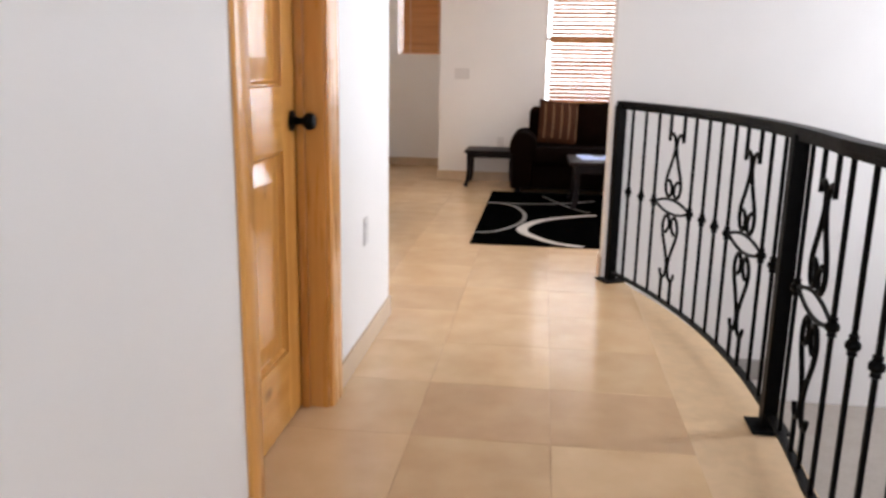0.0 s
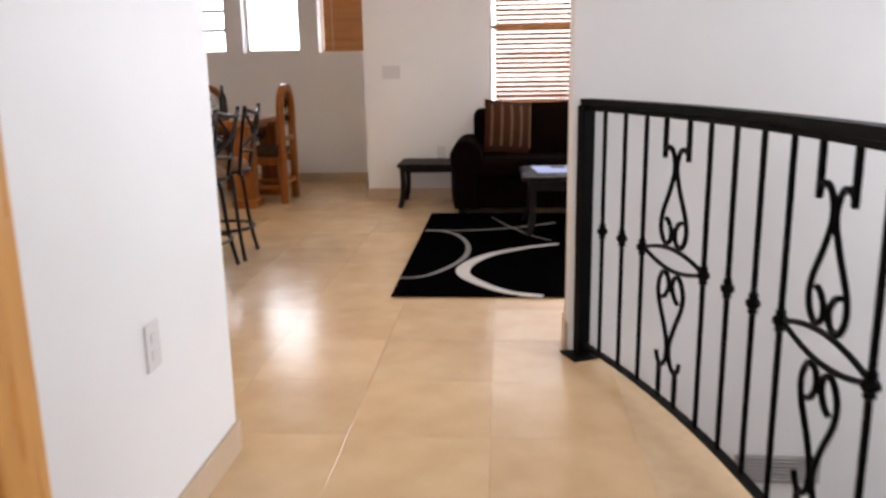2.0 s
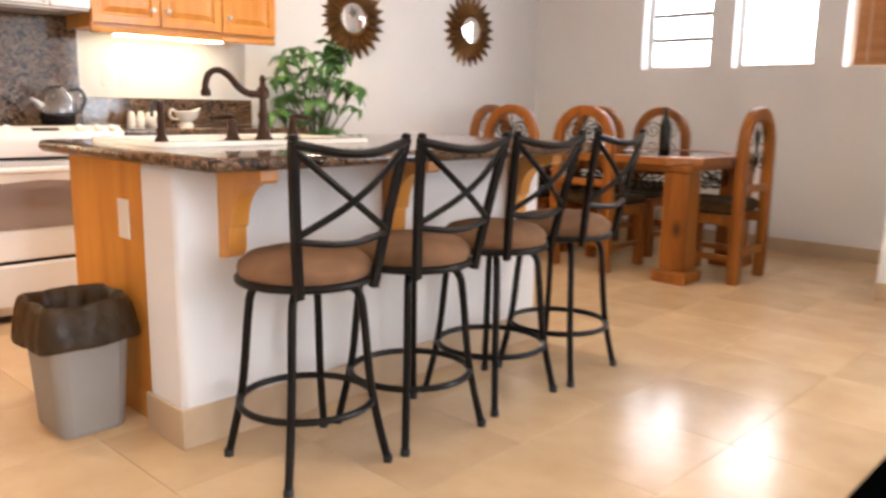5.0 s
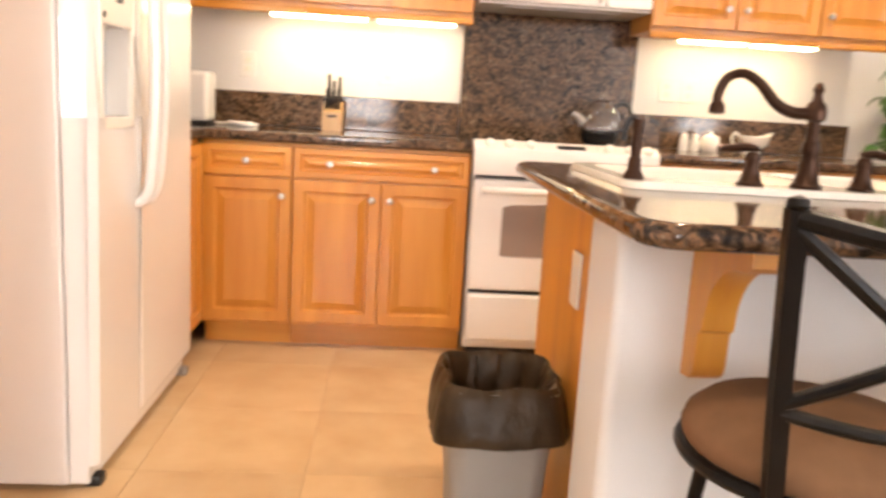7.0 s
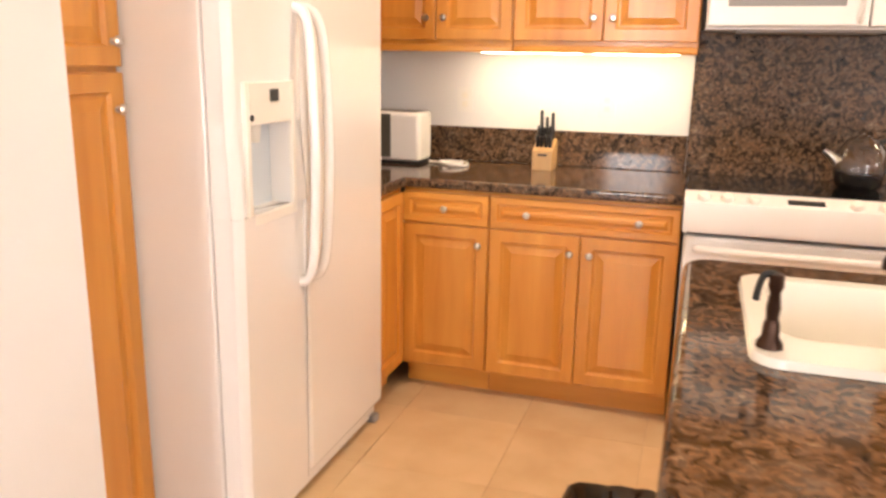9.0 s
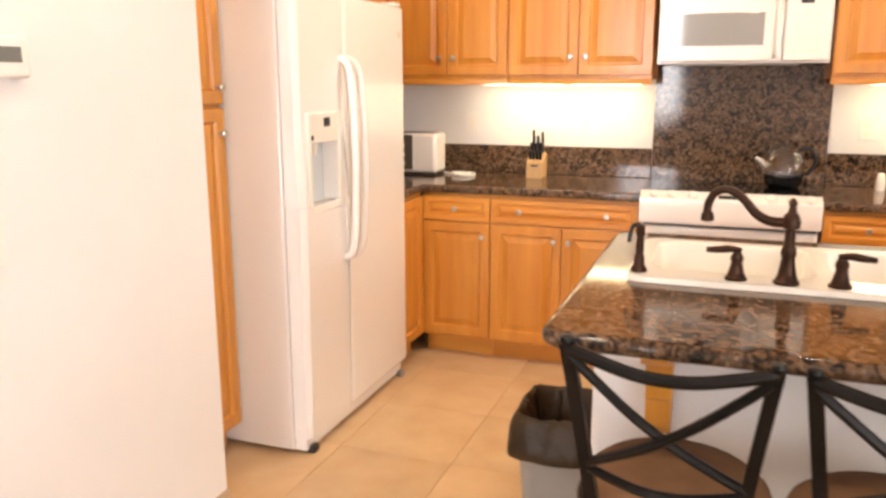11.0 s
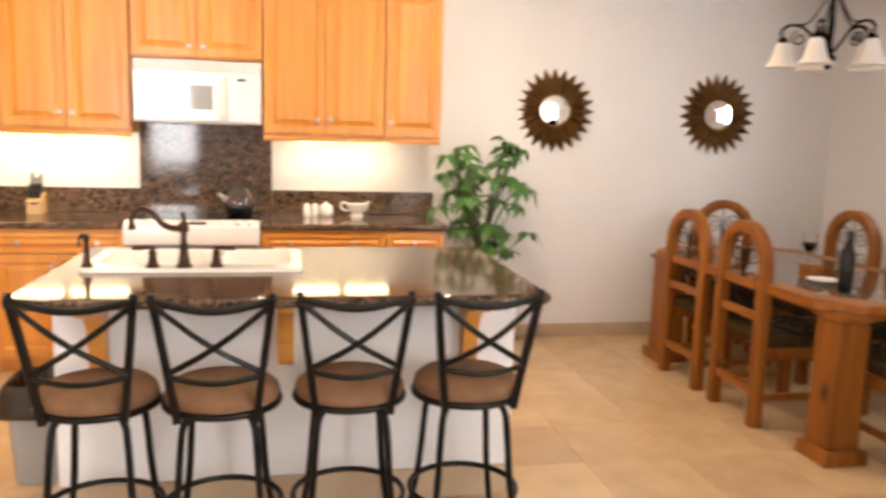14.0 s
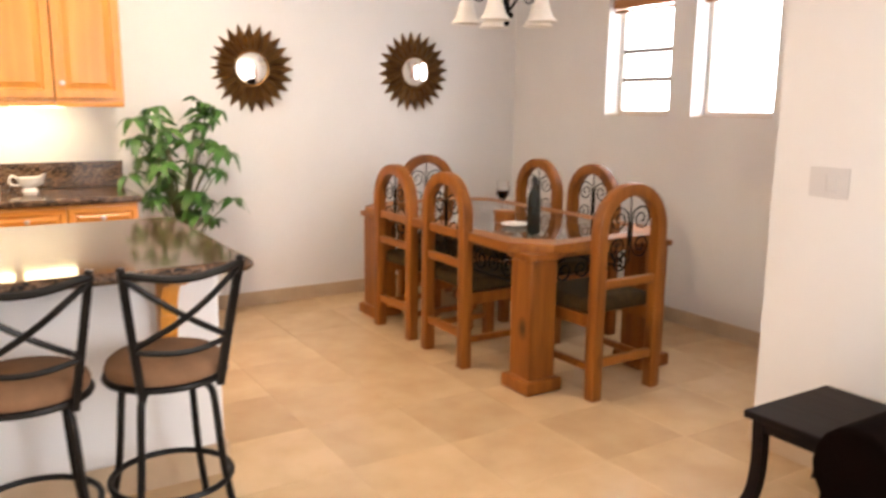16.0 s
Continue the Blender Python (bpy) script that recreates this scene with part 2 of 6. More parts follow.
LEAF = mat("leaf_green", (0.075, 0.19, 0.03), 0.4, vary=0.5, scale=9, second=(0.03, 0.11, 0.018), object_random=0.35)
STEM = mat("plant_stem", (0.09, 0.10, 0.03), 0.6)
CLAY = mat("terracotta", (0.30, 0.13, 0.065), 0.8, vary=0.2, scale=8)
SOIL = mat("soil", (0.03, 0.02, 0.013), 0.95, bump=0.6, bump_scale=60)
BEECH = wood("beech_block", (0.60, 0.38, 0.17), (0.50, 0.29, 0.115), 0.4)
TOASTM = mat("toaster_steel", (0.11, 0.10, 0.08), 0.35, metal=0.3)
LANDING = mat("landing_carpet", (0.30, 0.26, 0.23), 0.95, vary=0.12, scale=40, bump=0.4, bump_scale=200)
VENTM = mat("grey_vent", (0.38, 0.36, 0.35), 0.5)
PAPER = mat("paper", (0.42, 0.50, 0.78), 0.7)
INK = mat("dark_print", (0.03, 0.03, 0.04), 0.6)
TUBE = glow_material("light_tube", (1.0, 0.84, 0.50), 19.0)
GLARE = glow_material("overexposed_daylight", (0.94, 0.97, 1.0), 2.2)
GROUND = mat("dry_ground", (0.34, 0.29, 0.22), 0.95, vary=0.2, scale=0.6)
BRONZEF = mat("taupe_window_rail", (0.30, 0.26, 0.23), 0.5, vary=0.1, scale=12)
WINF = mat("window_frame_white", (0.75, 0.72, 0.68), 0.45)
COOLGREY = mat("dispenser_grey", (0.60, 0.65, 0.68), 0.3, vary=0.05, scale=4)
PLATE = mat("pale_grey_plate", (0.64, 0.62, 0.615), 0.4)
DISPLAY = mat("lcd_grey", (0.16, 0.17, 0.16), 0.25)

# ---- mesh helpers ----


def link(name, bm, material, parent=None, label="", smooth=None):
    """One mesh object from a bmesh; faces shade smooth under 40 degrees unless told."""
    bm.normal_update()
    me = bpy.data.meshes.new(name)
    if smooth is not False:
        for e in bm.edges:
            e.smooth = len(e.link_faces) == 2 and e.calc_face_angle(3.0) < radians(40)
        for fc in bm.faces:
            # a broad flat face between narrow bevels keeps its own normal
            near = [g.calc_area() for e in fc.edges if e.smooth for g in e.link_faces if g is not fc]
            fc.smooth = not near or fc.calc_area() < 5 * max(near)
    bm.to_mesh(me)
    bm.free()
    me.materials.append(material)
    ob = new(name, me)
    if parent:
        ob.parent = parent
    if label:
        ob["label"] = label
    return ob


def part(name, bm, material, parent, label="", smooth=None):
    return link(name, bm, material, parent, label, smooth)


def thing(name, label, category, m=None, group="", kind=""):
    ob = new(name)
    ob.empty_display_size = 0.1
    if m is not None:
        ob.matrix_basis = m
    return tagged(ob, label, category, group, kind)


def box(x0, y0, z0, x1, y1, z1, bevel=0.0, bm=None, seg=2):
    bm = bm or bmesh.new()
    x0, x1, y0, y1, z0, z1 = min(x0, x1), max(x0, x1), min(y0, y1), max(y0, y1), min(z0, z1), max(z0, z1)
    r = bmesh.ops.create_cube(bm, size=1, matrix=Matrix.LocRotScale(((x0 + x1) / 2, (y0 + y1) / 2, (z0 + z1) / 2), None, (x1 - x0, y1 - y0, z1 - z0)))
    if bevel:
        es = list({e for v in r["verts"] for e in v.link_edges})
        bmesh.ops.bevel(bm, geom=es, offset=min(bevel, 0.49 * min(x1 - x0, y1 - y0, z1 - z0)), segments=seg, affect="EDGES", profile=0.5)
    return bm


def tube(pts, r, seg=8, closed=False, bm=None, flat=None):
    """A round bar along points; r may be a list; flat=(w, h) makes a rectangular bar."""
    bm = bm or bmesh.new()
    pts = [Vector(p) for p in pts]
    n = len(pts)
    rings, up = [], None
    for i, p in enumerate(pts):
        a, c = pts[i - 1] if (i or closed) else p, pts[(i + 1) % n] if (i < n - 1 or closed) else p
        d = (c - a).normalized()
        if up is None:
            up = Vector((0, 0, 1)) if abs(d.z) < 0.9 else Vector((1, 0, 0))
        up = (up - d * up.dot(d)).normalized()
        side = d.cross(up)
        rad = r[i] if isinstance(r, (list, tuple)) else r
        if flat:
            prof = [(-flat[0] / 2, -flat[1] / 2), (flat[0] / 2, -flat[1] / 2), (flat[0] / 2, flat[1] / 2), (-flat[0] / 2, flat[1] / 2)]
        else:
            prof = [(rad * math.cos(2 * math.pi * k / seg), rad * math.sin(2 * math.pi * k / seg)) for k in range(seg)]
        rings.append([bm.verts.new(p + side * u + up * w) for u, w in prof])
    k = len(rings[0])
    for i in range(n if closed else n - 1):
        a, b = rings[i], rings[(i + 1) % n]
        for j in range(k):
            bm.faces.new((a[j], a[(j + 1) % k], b[(j + 1) % k], b[j]))
    if not closed:
        bm.faces.new(rings[0][::-1])
        bm.faces.new(rings[-1])
    bmesh.ops.recalc_face_normals(bm, faces=bm.faces)
    return bm


def lathe(profile, seg=20, bm=None, at=(0, 0, 0), squash=1.0):
    bm = bm or bmesh.new()
    rings = []
    for r, z in profile:
        if r < 1e-5:
            rings.append([bm.verts.new((at[0], at[1], at[2] + z))])
        else:
            rings.append([bm.verts.new((at[0] + r * math.cos(2 * math.pi * k / seg), at[1] + squash * r * math.sin(2 * math.pi * k / seg), at[2] + z)) for k in range(seg)])
    for a, b in zip(rings, rings[1:]):
        for j in range(seg):
            q = [a[j % len(a)], a[(j + 1) % len(a)], b[(j + 1) % len(b)], b[j % len(b)]]
            q = list(dict.fromkeys(q))
            if len(q) > 2:
                bm.faces.new(q)
    bmesh.ops.recalc_face_normals(bm, faces=bm.faces)
    return bm


def prism(poly, lo, hi, axis="z", bm=None, bevel=0.0):
    """A polygon drawn out along an axis; the poly's two numbers are the other axes in order."""
    bm = bm or bmesh.new()
    put3 = {"z": lambda u, w, h: (u, w, h), "y": lambda u, w, h: (u, h, w), "x": lambda u, w, h: (h, u, w)}[axis]
    a = [bm.verts.new(put3(u, w, lo)) for u, w in poly]
    b = [bm.verts.new(put3(u, w, hi)) for u, w in poly]
    faces = [bm.faces.new(a), bm.faces.new(b)]
    k = len(poly)
    for j in range(k):
        faces.append(bm.faces.new((a[j], a[(j + 1) % k], b[(j + 1) % k], b[j])))
    bmesh.ops.recalc_face_normals(bm, faces=faces)
    if bevel:
        bmesh.ops.bevel(bm, geom=[e for f in faces[:2] for e in f.edges], offset=bevel, segments=3, affect="EDGES", profile=0.5)
    return bm


def curve(pts, n=6):
    """A smooth line through points."""
    P = [Vector(p) for p in pts]
    out = []
    for i in range(len(P) - 1):
        a, b, c, d = P[max(i - 1, 0)], P[i], P[i + 1], P[min(i + 2, len(P) - 1)]
        for k in range(n):
            t = k / n
            out.append(0.5 * (2 * b + (c - a) * t + (2 * a - 5 * b + 4 * c - d) * t * t + (3 * b - a - 3 * c + d) * t ** 3))
    return out + [P[-1]]


def rounded_rect(x0, y0, x1, y1, r, n=5):
    out = []
    for cx, cy, a in ((x1 - r, y1 - r, 0), (x0 + r, y1 - r, 90), (x0 + r, y0 + r, 180), (x1 - r, y0 + r, 270)):
        out += [(cx + r * math.cos(radians(a + 90 * k / n)), cy + r * math.sin(radians(a + 90 * k / n))) for k in range(n + 1)]
    return out


def structure(name, bm, material, label, category, smooth=None):
    return tagged(link(name, bm, material, smooth=smooth), label, category, kind="structure")


# ---- structure ----
XW, YD, YL, XP = -0.62, 5.12, 3.914, 2.786      # kitchen wall, dining wall, living wall, corner between them
XH, YP, YLEFT, XE, YS = 3.205, -1.125, -1.78, 7.6, -8.0  # hall wall, thermostat wall, fridge wall, east wall, hall end
XPW = 1.775  # end of the thermostat wall beside the pantry
ZC = 2.75
T = 0.15


def edge_x(y):
    """Plan line of the hall floor's curved edge over the stairs."""
    if y > -2.05:
        return 0.485 + math.sqrt(4.34 ** 2 - (y + 2.05) ** 2)
    return 4.825 - (max(y, -2.7) + 2.05) ** 2 / 12


def wall_with_holes(name, axis, at, thick, u0, u1, z0, z1, holes, label):
    """A wall in the plane axis = at, with openings (u0, u1, z0, z1) through it."""
    us = sorted({u0, u1, *[h[0] for h in holes], *[h[1] for h in holes]})
    zs = sorted({z0, z1, *[h[2] for h in holes], *[h[3] for h in holes]})
    bm = bmesh.new()
    def solid(i, j):
        if not (0 <= i < len(us) - 1 and 0 <= j < len(zs) - 1):
            return False
        u, z = (us[i] + us[i + 1]) / 2, (zs[j] + zs[j + 1]) / 2
        return not any(h[0] < u < h[1] and h[2] < z < h[3] for h in holes)
    def P(u, d, z):
        return (at + d, u, z) if axis == "x" else (u, at + d, z)
    def quad(*ps):
        bm.faces.new([bm.verts.new(p) for p in ps])
    for i in range(len(us) - 1):
        for j in range(len(zs) - 1):
            if not solid(i, j):
                continue
            a, b, c, d = us[i], us[i + 1], zs[j], zs[j + 1]
            quad(P(a, 0, c), P(b, 0, c), P(b, 0, d), P(a, 0, d))
            quad(P(a, thick, c), P(b, thick, c), P(b, thick, d), P(a, thick, d))
            if not solid(i - 1, j):
                quad(P(a, 0, c), P(a, thick, c), P(a, thick, d), P(a, 0, d))
            if not solid(i + 1, j):
                quad(P(b, 0, c), P(b, thick, c), P(b, thick, d), P(b, 0, d))
            if not solid(i, j - 1):
                quad(P(a, 0, c), P(b, 0, c), P(b, thick, c), P(a, thick, c))
            if not solid(i, j + 1):
                quad(P(a, 0, d), P(b, 0, d), P(b, thick, d), P(a, thick, d))
    bmesh.ops.remove_doubles(bm, verts=bm.verts, dist=1e-4)
    bmesh.ops.recalc_face_normals(bm, faces=bm.faces)
    return structure(name, bm, PAINT, label, "wall", smooth=False)


WIN_D = [(0.484, 1.087, 1.386, 2.20), (1.278, 1.885, 1.386, 2.20), (2.10, 2.72, 1.38, 2.20)]
WIN_L = (3.92, 5.25, 0.85, 2.28)
# unseen opening added for the living room fill lamp
WIN_FILL = (5.75, 7.25, 0.12, 2.4)
DOOR = (-2.965, -2.252, -0.02, 2.05)
wall_with_holes("wall_kitchen", "x", XW, -T, YLEFT - T, YD + 0.2, -0.02, ZC, [], "smooth off-white painted kitchen and dining wall")
wall_with_holes("wall_dining", "y", YD, 0.2, XW, XP + 0.2, -0.02, ZC, WIN_D, "off-white painted dining wall with three windows")
structure("wall_corner", box(XP, YL + 0.2, -0.02, XP + 0.2, YD, ZC), PAINT, "off-white painted return wall between dining and living room", "wall")
wall_with_holes("wall_living", "y", YL, 0.2, XP, XE, -0.02, ZC, [WIN_L, WIN_FILL], "off-white painted living room wall with a large window")
wall_with_holes("wall_east", "x", XE, 0.2, YS, YL + 0.2, -3.0, ZC, [(-1.30, -0.36, 0.75, 2.6)], "off-white painted outer wall with large windows")
wall_with_holes("wall_hall", "x", XH, -T, YS, YP, -0.02, ZC, [DOOR], "off-white painted hall wall beside the pine door")
structure("wall_thermostat", box(XPW, YP - T, -0.02, XH - T, YP, ZC), PAINT, "off-white painted short wall with thermostat", "wall")
structure("wall_fridge", box(XW, YLEFT - T, -0.02, XH - T, YLEFT, ZC), PAINT, "off-white painted wall behind the fridge", "wall")
structure("wall_pantry_side", box(XPW, YLEFT, -0.02, XPW + T, YP - T, ZC), PAINT, "off-white painted wall beside the pantry", "wall")
# hall end is unseen; its opening is added for the hall fill lamp
wall_with_holes("wall_hall_end", "y", YS, -T, XH - T, XE + 0.2, -3.0, ZC, [(3.25, 4.25, 0.7, 2.3)], "off-white painted wall at the unseen hall end with an opening added for fill light")
structure("wall_stair", box(4.32, -0.20, -3.0, XE, -0.04, ZC, 0.012), PAINT, "smooth off-white painted wall over the stairs", "wall")
structure("ceiling", box(XW - T, YS - T, ZC, XE + 0.2, YD + 0.2, ZC + 0.15), CEIL, "flat off-white painted ceiling", "ceiling")
structure("wall_closet", box(1.9, DOOR[0] - 0.6, -0.02, 2.0, YP - T, ZC), PAINT, "off-white painted wall behind the pine door", "wall")

# slab under the tiles, with the curved edge over the stairs
SLAB = [(XW - T, YS - T)] + [(edge_x(y), y) for y in [YS - T, -6, -5, -4, -3.4, -2.9, -2.6, -2.3, -2.05, -1.8, -1.5, -1.2, -0.9, -0.7, -0.5, -0.35, -0.2]] + [(4.34, -0.12), (XE + 0.2, -0.12), (XE + 0.2, YD + 0.2), (XW - T, YD + 0.2)]
FLOOR = structure("floor", prism(SLAB, -0.25, -0.004), GROUT, "polished beige travertine tile floor with thin joints", "floor")
structure("landing", box(4.2, YS, -1.0, XE, -0.2, -0.71), LANDING, "grey-beige stair landing below the railing", "landing")
structure("ground", box(-400, -400, -3.4, 400, 400, -3.0), GROUND, "pale dry ground outside the house", "ground")


def backdrop(x0, y0, z0, x1, y1, z1):
    structure("backdrop", box(x0, y0, z0, x1, y1, z1), GLARE, "plain white overexposed daylight outside the window", "backdrop")


backdrop(-0.6, 6.0, 0.8, 3.6, 6.02, 2.8)
backdrop(3.2, 4.95, -0.2, 8.0, 4.97, 2.7)
backdrop(8.3, -3.0, 0.2, 8.32, -0.15, 2.8)


def baseboard(a, b, side, h=0.10, t=0.012):
    """A tile skirting from a to b along x or y; side: towards the room."""
    (x0, y0), (x1, y1) = a, b
    if abs(x1 - x0) > abs(y1 - y0):
        bm = box(x0, y0, 0, x1, y0 + side * t, h, 0.003)
    else:
        bm = box(x0, y0, 0, x0 + side * t, y1, h, 0.003)
    structure("baseboard", bm, BASE, "beige travertine tile baseboard along the wall", "baseboard")


baseboard((XW, 1.96), (XW, YD), 1)
baseboard((XW + 0.013, YD), (XP, YD), -1)
baseboard((XP, YL), (XP, YD - 0.013), -1)
baseboard((XP - 0.012, YL), (XE, YL), -1)
baseboard((XH, YS), (XH, DOOR[0] - 0.09), 1)
baseboard((XH, DOOR[1] + 0.135), (XH, YP), 1)
baseboard((XPW, YP), (XH + 0.012, YP), 1)
baseboard((4.32, -0.20), (4.32, -0.04), -1, h=0.13)
baseboard((4.308, -0.04), (XE, -0.04), 1)

# ---- kitchen ----


def rotated(bm, m):
    bmesh.ops.transform(bm, matrix=m, verts=bm.verts)
    return bm


def panel_door(w, h, t=0.02, frame_w=0.055, slope=0.036):
    """A raised-panel front lying in the y-z plane, facing +x, its lower left corner at the origin."""
    bm = bmesh.new()
    # stepped rings from the outer edge to the raised field
    steps = [(0.0, 0.0), (0.0, t - 0.003), (0.003, t), (frame_w - 0.008, t), (frame_w, t - 0.011), (frame_w + 0.008, t - 0.011), (frame_w + slope, t - 0.001)]
    rings = []
    for d, x in steps:
        d = min(d, 0.45 * min(w, h))
        rings.append([bm.verts.new((x, y, z)) for y, z in ((d, d), (w - d, d), (w - d, h - d), (d, h - d))])
    bm.faces.new(rings[0][::-1])
    for a, b in zip(rings, rings[1:]):
        for j in range(4):
            bm.faces.new((a[j], a[(j + 1) % 4], b[(j + 1) % 4], b[j]))
    bm.faces.new(rings[-1])
    bmesh.ops.recalc_face_normals(bm, faces=bm.faces)
    return bm


def knob_mesh():
    return rotated(lathe([(0.0, 0.028), (0.010, 0.027), (0.015, 0.021), (0.014, 0.016), (0.006, 0.011), (0.005, 0.003), (0.009, 0.0)], 14), pose(0, 0, 0, 0, 90, 0))


def front(name, parent, x, y, z, w, h, material, knobs, frame_w=0.055):
    """A door or drawer front of a cabinet with its knobs at (y, z) in the front's own measure."""
    ob = part(name, panel_door(w, h, frame_w=frame_w), material, parent, smooth=False)
    ob.location = (x, y, z)
    for ky, kz in knobs:
        k = part("knob", knob_mesh(), NICKEL, ob, "brushed nickel round knob")
        k.location = (0.02, ky, kz)
    return ob


def cabinet(label, m, w, d, z0, z1, layout, group, toe=0.0, category="cabinet", crown=False, rail=False):
    """A unit whose face is the plane x = 0 from y = 0 to w, facing +x. layout rows: (kind, y0, z0, w, h, knobs)."""
    c = thing("kitchen_cabinet", label, category, m, group)
    body = box(-d, 0.001, z0 + toe, 0, w - 0.001, z1, 0.002)
    part("body", body, MAPLE, c)
    if toe:
        part("toe_kick", box(-d, 0.001, z0, -0.06, w - 0.001, z0 + toe), MAPLE_H, c, "recessed maple toe kick")
    if rail:
        part("light_rail", box(-0.018, 0.001, z0 - 0.028, 0.008, w - 0.001, z0 + 0.002, 0.006), MAPLE_H, c, "maple light rail under the cabinet")
    for kind, y, z, fw, fh, knobs in layout:
        front(kind, c, 0.001, y, z, fw, fh, MAPLE if kind == "door" else MAPLE_H, knobs, 0.055 if kind == "door" else 0.035)
    return c


BASE_L, WALL_L = "honey maple base cabinet with raised panel doors under granite", "honey maple wall cabinet with raised panel doors"
ZB = 0.872
g = 0.004
# base cabinets left of the range
cabinet(BASE_L, pose(0, -1.11, 0), 0.37, 0.60, 0, ZB, [
    ("drawer_front", g, 0.733, 0.362, 0.125, [(0.18, 0.062)]), ("door", g, 0.115, 0.362, 0.610, [(0.325, 0.54)])], "base cabinets", toe=0.10)
cabinet(BASE_L, pose(0, -0.74, 0), 0.735, 0.60, 0, ZB, [
    ("drawer_front", g, 0.733, 0.727, 0.125, [(0.15, 0.062), (0.58, 0.062)]),
    ("door", g, 0.115, 0.361, 0.610, [(0.325, 0.54)]), ("door", 0.370, 0.115, 0.361, 0.610, [(0.036, 0.54)])], "base cabinets", toe=0.10)
cabinet(BASE_L, pose(0, 0.782, 0), 0.768, 0.60, 0, ZB, [
    ("drawer_front", g, 0.733, 0.760, 0.125, [(0.18, 0.062), (0.56, 0.062)]),
    ("door", g, 0.115, 0.377, 0.610, [(0.335, 0.54)]), ("door", 0.386, 0.115, 0.377, 0.610, [(0.036, 0.54)])], "base cabinets", toe=0.10)
cabinet(BASE_L, pose(0, 1.55, 0), 0.38, 0.60, 0, ZB, [
    ("drawer_front", g, 0.733, 0.372, 0.125, [(0.18, 0.062)]), ("door", g, 0.115, 0.372, 0.610, [(0.036, 0.54)])], "base cabinets", toe=0.10)
# the corner unit on the fridge wall faces the island
corner = cabinet("honey maple corner base cabinet beside the fridge", pose(0.333, -1.12, 0, 0, 0, 90), 0.315, 0.62, 0, ZB, [
    ("door", 0.010, 0.115, 0.292, 0.740, [])], "base cabinets", toe=0.10)
# wall cabinets
ZU, ZT = 1.444, 2.42
cabinet(WALL_L, pose(-0.29, -1.41, 0), 0.67, 0.328, ZU, ZT, [
    ("door", g, ZU + 0.02, 0.328, 0.94, [(0.29, 0.09)]), ("door", 0.337, ZU + 0.02, 0.328, 0.94, [(0.036, 0.09)])], "wall cabinets", rail=True)
cabinet(WALL_L, pose(-0.29, -0.74, 0), 0.735, 0.328, ZU, ZT, [
    ("door", g, ZU + 0.02, 0.361, 0.94, [(0.325, 0.09)]), ("door", 0.370, ZU + 0.02, 0.361, 0.94, [(0.036, 0.09)])], "wall cabinets", rail=True)
cabinet("short honey maple wall cabinet over the microwave", pose(-0.29, 0.0, 0), 0.785, 0.328, 1.905, ZT, [
    ("door", g, 1.918, 0.386, 0.48, [(0.345, 0.06)]), ("door", 0.395, 1.918, 0.386, 0.48, [(0.036, 0.06)])], "wall cabinets")
cabinet(WALL_L, pose(-0.29, 0.79, 0), 0.774, 0.328, ZU, ZT, [
    ("door", g, ZU + 0.02, 0.380, 0.94, [(0.335, 0.09)]), ("door", 0.389, ZU + 0.02, 0.381, 0.94, [(0.036, 0.09)])], "wall cabinets", rail=True)
cabinet(WALL_L, pose(-0.29, 1.564, 0), 0.379, 0.328, ZU, ZT, [
    ("door", g, ZU + 0.02, 0.371, 0.94, [(0.036, 0.09)])], "wall cabinets", rail=True)
cabinet("honey maple wall cabinet filling the corner by the fridge", pose(0.0, -1.43, 0, 0, 0, 90), 0.285, 0.325, ZU, ZT, [
    ("door", g, ZU + 0.02, 0.277, 0.94, [])], "wall cabinets", rail=True)
# fridge surround
cabinet("wide honey maple cabinet above the fridge", pose(1.325, -1.39, 0, 0, 0, 90), 1.32, 0.385, 1.85, ZT, [
    ("door", g, 1.875, 0.60, 0.52, [(0.56, 0.06)]), ("door", 0.615, 1.875, 0.69, 0.52, [(0.05, 0.06)])], "fridge surround")
cabinet("tall honey maple pantry cabinet beside the fridge", pose(1.771, -1.385, 0, 0, 0, 90), 0.443, 0.385, 0, ZT, [
    ("door", g, 0.115, 0.435, 1.225, [(0.405, 1.135)]), ("door", g, 1.355, 0.435, 1.04, [(0.405, 0.06)])], "fridge surround", toe=0.10)


# granite worktops, backsplashes and range panel
left = prism([(XW + 0.003, YLEFT + 0.003), (0.333, YLEFT + 0.003), (0.333, -1.09), (0.035, -1.09), (0.035, -0.003), (XW + 0.003, -0.003)], 0.875, 0.915, bevel=0.010)
wt = tagged(link("worktop", left, GRANITE), "polished brown speckled granite worktop beside the white range", "worktop")
right = prism([(XW + 0.003, 0.785), (0.035, 0.785), (0.035, 1.95), (XW + 0.003, 1.95)], 0.875, 0.915, bevel=0.010)
tagged(link("worktop", right, GRANITE), "polished brown speckled granite worktop with white crockery", "worktop")
for a, b in ((YLEFT + 0.02, -0.018), (0.84, 1.962)):
    structure("trim", box(XW, a, 0.916, XW + 0.02, b, 1.075, 0.003), GRANITE, "low polished granite backsplash on the wall", "backsplash")
structure("trim", box(XW, -0.016, 0.90, XW + 0.021, 0.838, 1.52, 0.002), GRANITE, "tall polished granite panel behind the range", "backsplash")
structure("trim", box(XW + 0.022, YLEFT, 0.916, 0.328, YLEFT + 0.02, 1.075, 0.003), GRANITE, "low polished granite backsplash on the fridge wall", "backsplash")


